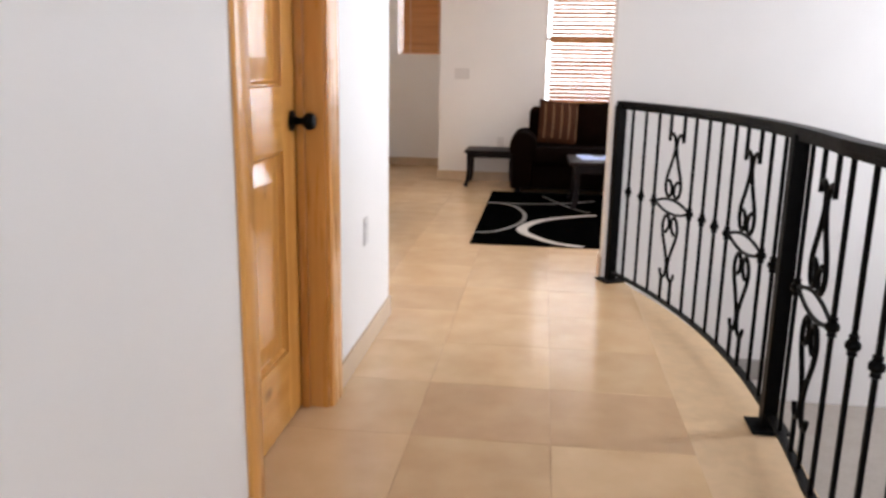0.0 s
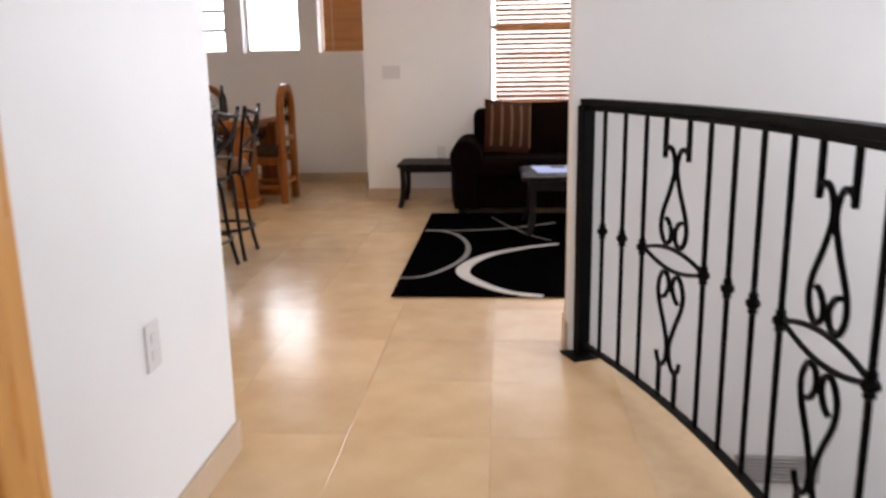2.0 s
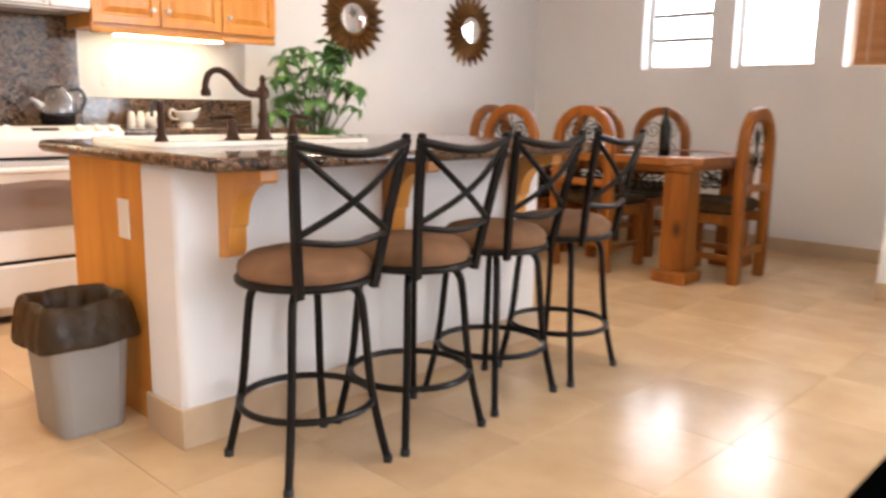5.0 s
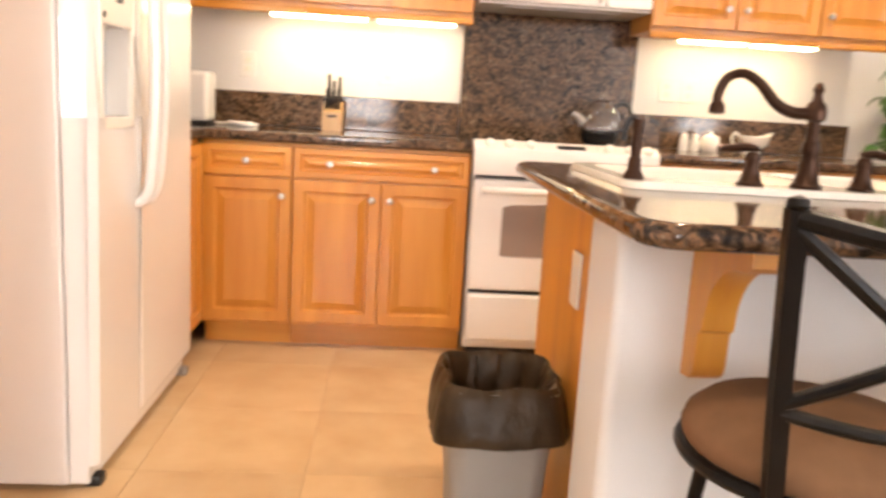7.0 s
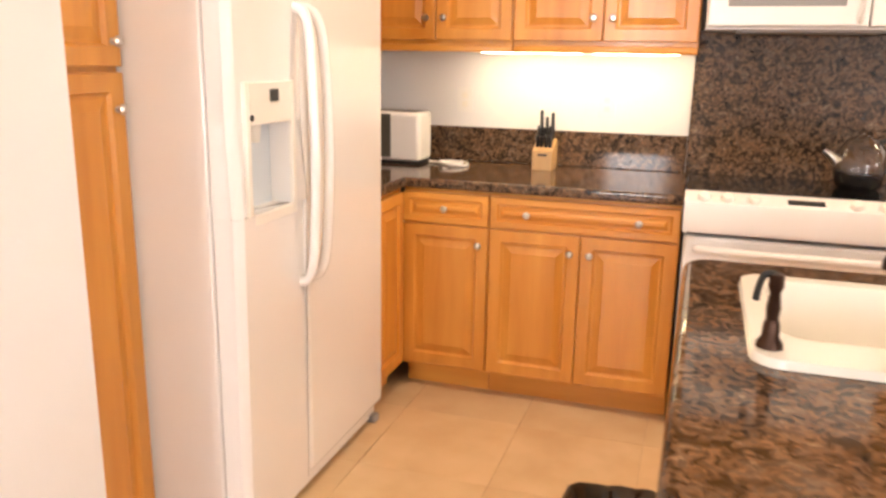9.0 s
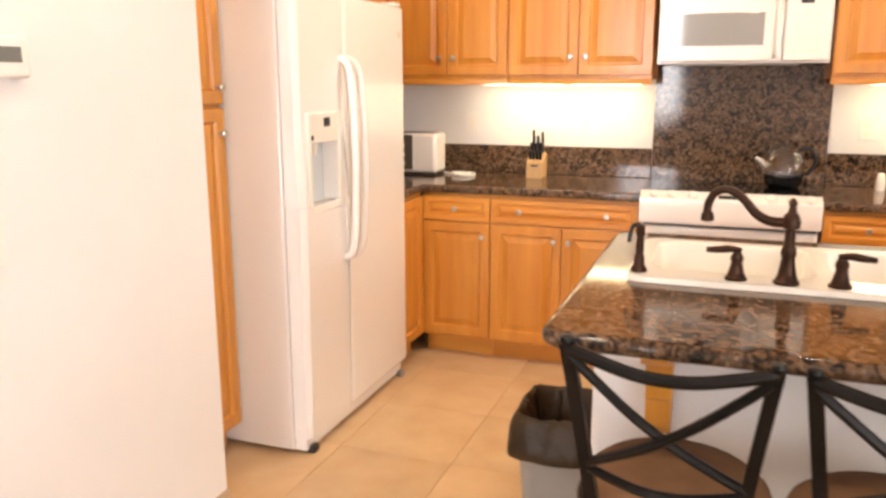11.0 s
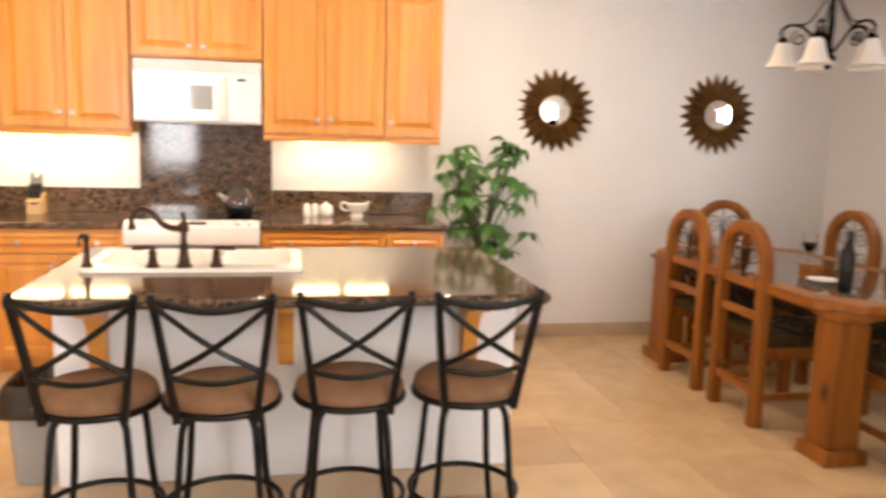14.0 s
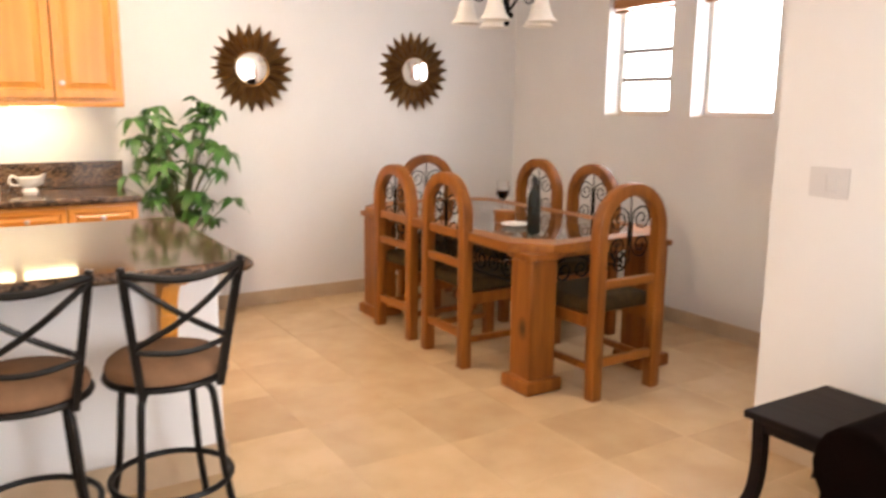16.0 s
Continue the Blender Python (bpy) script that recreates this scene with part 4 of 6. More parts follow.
# ---- bar stools ----
def bar_stool():
    """Built at the origin, its back towards +x."""
    s = thing("bar_stool", "dark bronze metal bar stool with round tan suede seat", "bar stool", pose(0, 0, 0), "bar stools at the island")
    R = 0.193
    part("seat", lathe([(0.0, 0.650), (R * 0.6, 0.646), (R * 0.85, 0.634), (R * 0.97, 0.614), (R, 0.596), (R * 0.97, 0.578), (R * 0.9, 0.571), (0, 0.571)], 32), SUEDE, s, "round padded tan suede seat")
    part("seat_ring", tube([(R * 0.985 * math.cos(a), R * 0.985 * math.sin(a), 0.566) for a in [2 * math.pi * k / 32 for k in range(32)]], 0.012, 8, closed=True), STOOLM, s)
    part("swivel_plate", lathe([(0.09, 0.535), (0.10, 0.54), (0.10, 0.556), (0.16, 0.560), (0.16, 0.566), (0, 0.566)], 20), STOOLM, s)
    for k in range(4):
        a = radians(45 + 90 * k)
        c, sn = math.cos(a), math.sin(a)
        pts = curve([(0.05 * c, 0.05 * sn, 0.545), (0.12 * c, 0.12 * sn, 0.543), (0.158 * c, 0.158 * sn, 0.515), (0.172 * c, 0.172 * sn, 0.44), (0.195 * c, 0.195 * sn, 0.22), (0.242 * c, 0.242 * sn, 0.006)], 5)
        leg = part("leg", tube(pts, 0.0125, 10), STOOLM, s)
        part("foot_cap", lathe([(0.0, 0.0), (0.015, 0.0), (0.016, 0.018), (0.013, 0.024)], 10, at=(0.242 * c, 0.242 * sn, 0)), BLACK, leg, "black rubber foot cap")
    part("foot_ring", tube([(0.197 * math.cos(a), 0.197 * math.sin(a), 0.195) for a in [2 * math.pi * k / 36 for k in range(36)]], 0.011, 8, closed=True), STOOLM, s, "round metal foot ring")
    def post(side, z):
        u = (z - 0.55) / 0.42
        return Vector((0.165 + 0.055 * u + 0.02 * u * u, side * (0.124 + 0.055 * u), z))
    for side in (-1, 1):
        pts = [post(side, z) for z in (0.545, 0.60, 0.68, 0.76, 0.84, 0.92, 0.968)]
        pt = part("back_post", tube(pts, 0.013, 8, flat=(0.024, 0.019)), STOOLM, s)
        part("finial", lathe([(0.010, 0), (0.014, 0.006), (0.012, 0.014), (0, 0.018)], 10, at=tuple(post(side, 0.966))), STOOLM, pt)
    def bow(z0, z1, zm, out):
        a, b = post(-1, z0), post(1, z1)
        mid = (a + b) / 2
        return curve([a, (a * 0.7 + b * 0.3) + Vector((out * 0.8, 0, (zm - (z0 + z1) / 2) * 0.8)), mid + Vector((out, 0, zm - (z0 + z1) / 2)), (a * 0.3 + b * 0.7) + Vector((out * 0.8, 0, (zm - (z0 + z1) / 2) * 0.8)), b], 4)
    part("top_rail", tube(bow(0.958, 0.958, 0.932, 0.03), 0.013, 8), STOOLM, s)
    part("lower_rail", tube(bow(0.705, 0.705, 0.690, 0.03), 0.010, 8), STOOLM, s)
    part("cross_bar", tube(bow(0.945, 0.715, 0.82, 0.026), 0.010, 8), STOOLM, s)
    part("cross_bar", tube(bow(0.715, 0.945, 0.82, 0.038), 0.010, 8), STOOLM, s)
    return s


stool = bar_stool()
stool.matrix_basis = pose(2.205, 0.322, 0, 0, 0, -4)
for y, x, turn in ((0.724, 2.230, -2), (1.158, 2.212, 0), (1.580, 2.216, 4)):
    copy_thing(stool, pose(x, y, 0, 0, 0, turn))

# ---- unseen recessed kitchen lights, assumed from the warm floor ----
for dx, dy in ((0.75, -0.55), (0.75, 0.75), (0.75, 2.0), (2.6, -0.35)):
    can = thing("recessed_light", "round white recessed ceiling light, unseen, assumed from the warm light below", "light", pose(dx, dy, ZC), "recessed ceiling lights")
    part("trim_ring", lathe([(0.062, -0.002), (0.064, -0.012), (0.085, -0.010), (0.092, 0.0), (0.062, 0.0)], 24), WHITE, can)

# ---- counter things ----


def wall_plate(name, label, category, m, w, h, kind="outlet", group="", cover=None):
    """A plate in the local x-z plane facing -y."""
    p = thing(name, label, category, m, group)
    part("plate", box(-w / 2, -0.006, -h / 2, w / 2, 0, h / 2, 0.003), cover or WHITE, p)
    n = max(1, round(w / 0.075))
    for k in range(n):
        x = (k - (n - 1) / 2) * 0.046 if n > 1 else 0
        if kind == "outlet":
            for z in (-0.02, 0.02):
                part("socket", box(x - 0.014, -0.0085, z - 0.013, x + 0.014, -0.005, z + 0.013, 0.003), cover or CREAM, p)
        else:
            part("rocker", box(x - 0.015, -0.010, -0.033, x + 0.015, -0.005, 0.033, 0.003), cover or CREAM, p)
    return p


for y in (-0.375, -1.04, 1.01, 1.12):
    wall_plate("outlet", "white outlet plate on the kitchen wall", "outlet", pose(XW, y, 1.20, 0, 0, 90), 0.075, 0.118, group="kitchen outlets")
wall_plate("outlet", "pale grey outlet plate low on the hall wall", "outlet", pose(XH, -1.641, 0.535, 0, 0, 90), 0.075, 0.118, cover=PLATE)
wall_plate("outlet", "pale grey outlet plate on the living room wall", "outlet", pose(3.48, YL, 0.43), 0.075, 0.118, cover=PLATE)
wall_plate("light_switch", "pale grey triple light switch on the living room wall", "light switch", pose(3.034, YL, 1.165), 0.165, 0.118, "switch", cover=PLATE)
wall_plate("light_switch", "white double light switch under the thermostat", "light switch", pose(2.573, YP, 1.092, 0, 0, 180), 0.12, 0.118, "switch")
th = thing("thermostat", "white wall thermostat with grey display", "thermostat", pose(2.486, YP, 1.488, 0, 0, 180))
part("case", box(-0.075, -0.028, -0.045, 0.075, 0, 0.045, 0.008), WHITE, th)
part("display", box(-0.02, -0.0295, -0.012, 0.05, -0.027, 0.022, 0.002), DISPLAY, th, "grey display")
for bx, bz in ((-0.045, 0.012), (-0.045, -0.014), (-0.058, 0.0), (-0.032, 0.0)):
    part("button", box(bx - 0.005, -0.031, bz - 0.005, bx + 0.005, -0.027, bz + 0.005, 0.001), GREYP, th)

kb = thing("knife_block", "beech knife block with black-handled knives", "knife block", pose(-0.47, -0.62, 0.915))
part("block", prism([(-0.06, 0.0), (0.06, 0.0), (0.06, 0.085), (-0.03, 0.135), (-0.06, 0.12)], -0.045, 0.045, "y", bevel=0.003), BEECH, kb)
part("badge", box(0.0605, -0.02, 0.062, 0.0615, 0.02, 0.072), INK, kb, "small dark printed mark")
for i, (kx, ky, l) in enumerate(((-0.03, -0.022, 0.13), (-0.03, 0.002, 0.10), (-0.03, 0.028, 0.12), (0.0, -0.026, 0.08), (0.0, 0.0, 0.075), (0.0, 0.026, 0.08), (0.03, -0.028, 0.055), (0.03, -0.01, 0.05), (0.03, 0.01, 0.055), (0.03, 0.028, 0.05))):
    part("knife", rotated(box(-0.011, -0.007, 0, 0.011, 0.007, l, 0.004), pose(kx, ky, 0.115 - 0.5 * max(kx, -0.03), 0, 10 if i < 3 else 16, 0)), BLACK, kb, "black knife handle")

to = thing("toaster", "white toaster with dark control end", "toaster", pose(-0.42, -1.295, 0.915))
part("body", box(-0.085, -0.14, 0.012, 0.085, 0.13, 0.235, 0.02, seg=3), ENAMEL, to)
part("base", box(-0.082, -0.137, 0.0, 0.082, 0.127, 0.014, 0.004), BLACK, to, "black base")
panel_t = part("control_panel", box(0.083, -0.13, 0.03, 0.089, -0.01, 0.225, 0.004), TOASTM, to, "dark metal control panel")
for z in (0.065, 0.115, 0.165):
    part("dial", rotated(lathe([(0, 0.012), (0.013, 0.011), (0.014, 0)], 14), pose(0.089, -0.07, z, 0, 90, 0)), CREAM, panel_t)
for x in (-0.035, 0.035):
    part("slot", box(x - 0.013, -0.11, 0.234, x + 0.013, 0.10, 0.2365), BLACK, to)
cord = [(-0.44, -1.15, 0.925), (-0.44, -1.14, 0.922), (-0.40, -1.06, 0.922), (-0.34, -1.02, 0.922), (-0.36, -0.96, 0.922), (-0.43, -0.97, 0.924), (-0.44, -1.04, 0.928), (-0.38, -1.08, 0.932), (-0.33, -1.04, 0.930), (-0.35, -0.98, 0.930), (-0.42, -0.99, 0.932)]
tagged(link("power_cord", tube(curve(cord, 6), 0.0065, 8), WHITE), "white coiled power cord on the granite worktop", "cord")

ke = thing("kettle", "clear glass kettle with black handle on the cooktop", "kettle", pose(-0.39, 0.632, 0.921) @ Matrix.Scale(0.94, 4))
part("base_band", lathe([(0.0, 0.002), (0.070, 0.0), (0.084, 0.012), (0.095, 0.04), (0.098, 0.066), (0.097, 0.074), (0, 0.074)], 24), BLACKGLASS, ke, "black lower half with water")
part("glass_dome", lathe([(0.098, 0.074), (0.096, 0.120), (0.082, 0.165), (0.060, 0.198), (0.034, 0.214), (0.031, 0.210), (0.057, 0.194), (0.079, 0.163), (0.092, 0.120), (0.094, 0.076)], 24), GLASS, ke, "clear glass globe")
part("lid", lathe([(0.036, 0.212), (0.034, 0.219), (0.010, 0.224), (0.009, 0.232), (0, 0.234)], 16), GLASS, ke, "clear glass lid")
part("spout", tube([(0.0, -0.085, 0.105), (0.0, -0.115, 0.135), (0.0, -0.140, 0.150)], [0.022, 0.015, 0.010], 10), NICKEL, ke, "bright short spout")
part("handle", tube(curve([(0.02, 0.060, 0.195), (0.03, 0.115, 0.205), (0.03, 0.145, 0.150), (0.02, 0.120, 0.085), (0.01, 0.094, 0.075)], 5), 0.009, 8), BLACK, ke, "black loop handle")

for y in (1.07, 1.125):
    sh = thing("shaker", "small white ceramic salt shaker", "shaker", pose(-0.47, y, 0.915), "white crockery")
    part("body", lathe([(0, 0), (0.022, 0), (0.024, 0.01), (0.022, 0.05), (0.018, 0.064)], 16), CERAMIC, sh)
    part("cap", lathe([(0.018, 0.064), (0.017, 0.076), (0.009, 0.084), (0, 0.085)], 16), CERAMIC, sh)
su = thing("sugar_bowl", "white ceramic lidded sugar bowl", "bowl", pose(-0.47, 1.20, 0.915), "white crockery")
part("bowl", lathe([(0, 0), (0.036, 0), (0.046, 0.012), (0.048, 0.04), (0.042, 0.062)], 20), CERAMIC, su)
part("lid", lathe([(0.043, 0.062), (0.040, 0.072), (0.016, 0.084), (0.007, 0.088), (0.011, 0.096), (0, 0.102)], 20), CERAMIC, su)
gb = thing("gravy_boat", "white ceramic gravy boat", "gravy boat", pose(-0.46, 1.405, 0.915), "white crockery")
bm = lathe([(0, 0.0), (0.040, 0), (0.036, 0.012), (0.030, 0.022), (0.055, 0.045), (0.066, 0.085), (0.062, 0.086), (0.050, 0.050), (0, 0.034)], 24)
for v in bm.verts:
    v.co.y *= 1.0 + 0.45 * max(0, v.co.y / 0.06)
    if v.co.y > 0.05 and v.co.z > 0.06:
        v.co.z += (v.co.y - 0.05) * 0.5
    v.co.x *= 0.75
part("boat", bm, CERAMIC, gb)
part("handle", tube(curve([(0, -0.055, 0.075), (0, -0.085, 0.098), (0, -0.103, 0.075), (0, -0.092, 0.045), (0, -0.05, 0.040)], 4), 0.006, 8), CERAMIC, gb)


# ---- sunburst mirrors ----
def sunburst(y, z, R, turn, aim):
    s = thing("sunburst_mirror", "round mirror in an antique bronze sunburst frame", "mirror", pose(XW, y, z, turn, 0, aim), "sunburst mirrors")
    n = 24
    for layer, (r1, depth, off) in enumerate(((R, 0.022, 0.0), (R * 0.80, 0.034, 0.5))):
        for k in range(n):
            bm = bmesh.new()
            a, w = 0.0, math.pi / n * 1.06
            ri = R * 0.36
            line = [(ri, 0.9), (R * 0.55, 1.0), (r1 * 0.80, 0.80), (r1 * 0.92, 0.36), (r1, 0.02)]
            rows = []
            for r, f in line:
                h = w * f * min(r, R * 0.75)
                ridge = depth + 0.010 * (1 - (r - ri) / (r1 - ri)) + 0.008 * f
                rows.append([bm.verts.new((depth - 0.012, -h, r)), bm.verts.new((ridge, 0, r)), bm.verts.new((depth - 0.012, h, r)), bm.verts.new((depth - 0.018, 0, r))])
            for p, q in zip(rows, rows[1:]):
                for j in range(4):
                    bm.faces.new((p[j], p[(j + 1) % 4], q[(j + 1) % 4], q[j]))
            bm.faces.new(rows[0])
            bm.faces.new(rows[-1][::-1])
            bmesh.ops.recalc_face_normals(bm, faces=bm.faces)
            ray = part("ray", bm, SUNM, s)
            ray.rotation_euler = (2 * math.pi * (k + off) / n, 0, 0)
    ring = [(0.042, R * 0.39 * math.cos(t), R * 0.39 * math.sin(t)) for t in [2 * math.pi * k / 40 for k in range(40)]]
    part("rim", tube(ring, 0.012, 8, closed=True), SUNM, s, "bronze rim round the glass")
    part("backing", rotated(lathe([(0, 0.022), (R * 0.5, 0.022), (R * 0.5, 0.0), (0, 0.0)], 32), pose(0, 0, 0, 0, 90, 0)), SUNM, s)
    part("mirror_glass", rotated(lathe([(0, 0.046), (R * 0.32, 0.044), (R * 0.38, 0.040), (R * 0.38, 0.023), (0, 0.023)], 40), pose(0, 0, 0, 0, 90, 0)), MIRROR, s, "round slightly domed mirror glass")


sunburst(2.836, 1.682, 0.302, 0, -5.2)
sunburst(4.127, 1.695, 0.302, 4, -2.8)


# ---- plant ----
def plant():
    p = thing("potted_plant", "leafy green schefflera in a terracotta pot", "plant", pose(-0.29, 2.26, 0))
    rnd = random.Random(7)
    part("pot", lathe([(0, 0), (0.11, 0), (0.115, 0.01), (0.15, 0.26), (0.165, 0.265), (0.165, 0.305), (0.150, 0.305), (0.14, 0.27), (0, 0.262)], 28), CLAY, p)
    part("soil", lathe([(0, 0.275), (0.13, 0.268), (0.141, 0.262)], 20), SOIL, p)
    heads = []
    for k in range(38):
        a, tier = rnd.uniform(0, 6.283), k / 38
        z = 0.72 + 0.70 * tier + rnd.uniform(-0.05, 0.05)
        r = rnd.uniform(0.05, 0.30) * (0.75 if tier > 0.85 else 1.0)
        heads.append(Vector((max(-0.24, r * math.cos(a)) + 0.03, r * math.sin(a) * 1.05, min(z, 1.41))))
    heads += [Vector((0.02, 0.22, 1.40)), Vector((0.05, -0.27, 1.34)), Vector((0.0, 0.14, 1.44)), Vector((0.1, -0.30, 1.22)), Vector((0.05, 0.26, 1.12)), Vector((0.12, -0.18, 1.36))]
    blades = []
    for k in range(4):
        L, W, droop = 0.112, 0.024 + 0.002 * k, 0.2 + 0.2 * k
        bm = bmesh.new()
        sides = {-1: [], 0: [], 1: []}
        for q, f in ((0.10, 0.10), (0.30, 0.72), (0.52, 1.0), (0.76, 0.74), (0.92, 0.30), (1.0, 0.03)):
            for u in sides:
                sides[u].append(bm.verts.new((L * q, u * W * f, 0.02 * math.sin(q * 3.14) - droop * L * q * q + 0.007 * abs(u) * f)))
        for u, w in ((-1, 0), (0, 1)):
            for i in range(5):
                bm.faces.new((sides[u][i], sides[w][i], sides[w][i + 1], sides[u][i + 1]))
        for fc in bm.faces:
            fc.smooth = True
        me = bpy.data.meshes.new("leaf")
        bm.to_mesh(me)
        bm.free()
        me.materials.append(LEAF)
        blades.append(me)
    for h in heads:
        root = Vector((rnd.uniform(-0.04, 0.04), rnd.uniform(-0.04, 0.04), 0.26))
        mid = Vector((h.x * 0.25, h.y * 0.25, 0.26 + (h.z - 0.26) * 0.6))
        st = part("stem", tube(curve([root, mid, h], 4), [0.007, 0.0065, 0.006, 0.006, 0.005, 0.0045, 0.004, 0.004, 0.003], 6), STEM, p)
        n = rnd.randint(7, 8)
        out = Vector((h.x, h.y, 0)).normalized() if h.xy.length > 0.01 else Vector((1, 0, 0))
        tilt = Matrix.Rotation(rnd.uniform(0.1, 0.5), 4, Vector((-out.y, out.x, 0)))
        for j in range(n):
            ob = new("leaf", rnd.choice(blades))
            ob.parent = st
            ob.matrix_basis = Matrix.Translation(h) @ tilt @ Matrix.Rotation(6.283 * j / n + rnd.uniform(-0.2, 0.2), 4, "Z") @ Matrix.Rotation(rnd.uniform(-0.25, 0.2), 4, "X") @ Matrix.Scale(rnd.uniform(0.7, 1.2), 4)


plant()


# ---- dining table and chairs ----
def scroll(cx, cz, r, turns=1.4, start=0.0, flip=1, n=26):
    out = []
    for k in range(n):
        u = k / (n - 1)
        a = start + flip * turns * 2 * math.pi * u
        rr = r * (1 - 0.80 * u)
        out.append((cx + rr * math.cos(a), cz + rr * math.sin(a)))
    return out


def dining_table():
    t = thing("dining_table", "rustic pine dining table with glass top and iron scrolls", "dining table", pose(0.90, 3.890, 0))
    hx, hy, c, z0, z1 = 0.97, 0.53, 0.16, 0.725, 0.772
    octo = [(hx - c, -hy), (hx, -hy + c), (hx, hy - c), (hx - c, hy), (-hx + c, hy), (-hx, hy - c), (-hx, -hy + c), (-hx + c, -hy)]
    k = 0.115
    inner = [(x - math.copysign(k, x), y - math.copysign(k, y)) for x, y in octo]
    order = ["frame_corner", "frame_end", "frame_corner", "frame_side"] * 2
    for i in range(8):
        j = (i + 1) % 8
        part(order[i], prism([octo[i], octo[j], inner[j], inner[i]], z0, z1, bevel=0.004), RUSTIC_H, t, "thick pine frame board")
    part("glass_top", prism([(x * 0.999, y * 0.999) for x, y in inner], z1 - 0.012, z1 - 0.003), PANE, t, "inset clear glass top")
    for sx in (-1, 1):
        for sy in (-1, 1):
            x, y = sx * 0.855, sy * 0.395
            leg = part("pillar_leg", box(x - 0.085, y - 0.085, 0.07, x + 0.085, y + 0.085, 0.69, 0.012), RUSTIC, t, "square rustic pine pillar leg")
            part("plinth", prism([(x - 0.11, y - 0.11), (x + 0.11, y - 0.11), (x + 0.11, y + 0.11), (x - 0.11, y + 0.11)], 0, 0.075, bevel=0.012), RUSTIC, leg, "pine plinth")
            part("capital", box(x - 0.10, y - 0.10, 0.69, x + 0.10, y + 0.10, 0.724, 0.006), RUSTIC, leg)
    for sy in (-1, 1):
        part("apron", box(-0.765, sy * 0.395 - 0.012, 0.675, 0.765, sy * 0.395 + 0.012, 0.724, 0.003), RUSTIC_H, t)
        for m in range(6):
            x = -0.62 + 0.25 * m
            bm = tube([(u, sy * 0.395, w) for u, w in scroll(x, 0.60, 0.065, 1.5, 1.57, 1)], 0.006, 6)
            tube([(u, sy * 0.395, w) for u, w in scroll(x + 0.11, 0.605, 0.06, 1.5, 1.57, -1)], 0.006, 6, bm=bm)
            part("iron_scroll", bm, IRON, t, "black wrought iron scroll")
        part("iron_bar", tube([(-0.765, sy * 0.395, 0.53), (0.765, sy * 0.395, 0.53)], 0.006, 6), IRON, t)
    for sx in (-1, 1):
        part("apron", box(sx * 0.855 - 0.012, -0.305, 0.675, sx * 0.855 + 0.012, 0.305, 0.724, 0.003), RUSTIC_H, t)
        for m in range(2):
            y = -0.2 + 0.27 * m
            bm = tube([(sx * 0.855, u, w) for u, w in scroll(y, 0.60, 0.065, 1.5, 1.57, 1)], 0.006, 6)
            tube([(sx * 0.855, u, w) for u, w in scroll(y + 0.12, 0.605, 0.06, 1.5, 1.57, -1)], 0.006, 6, bm=bm)
            part("iron_scroll", bm, IRON, t, "black wrought iron scroll")
    return t


dining_table()


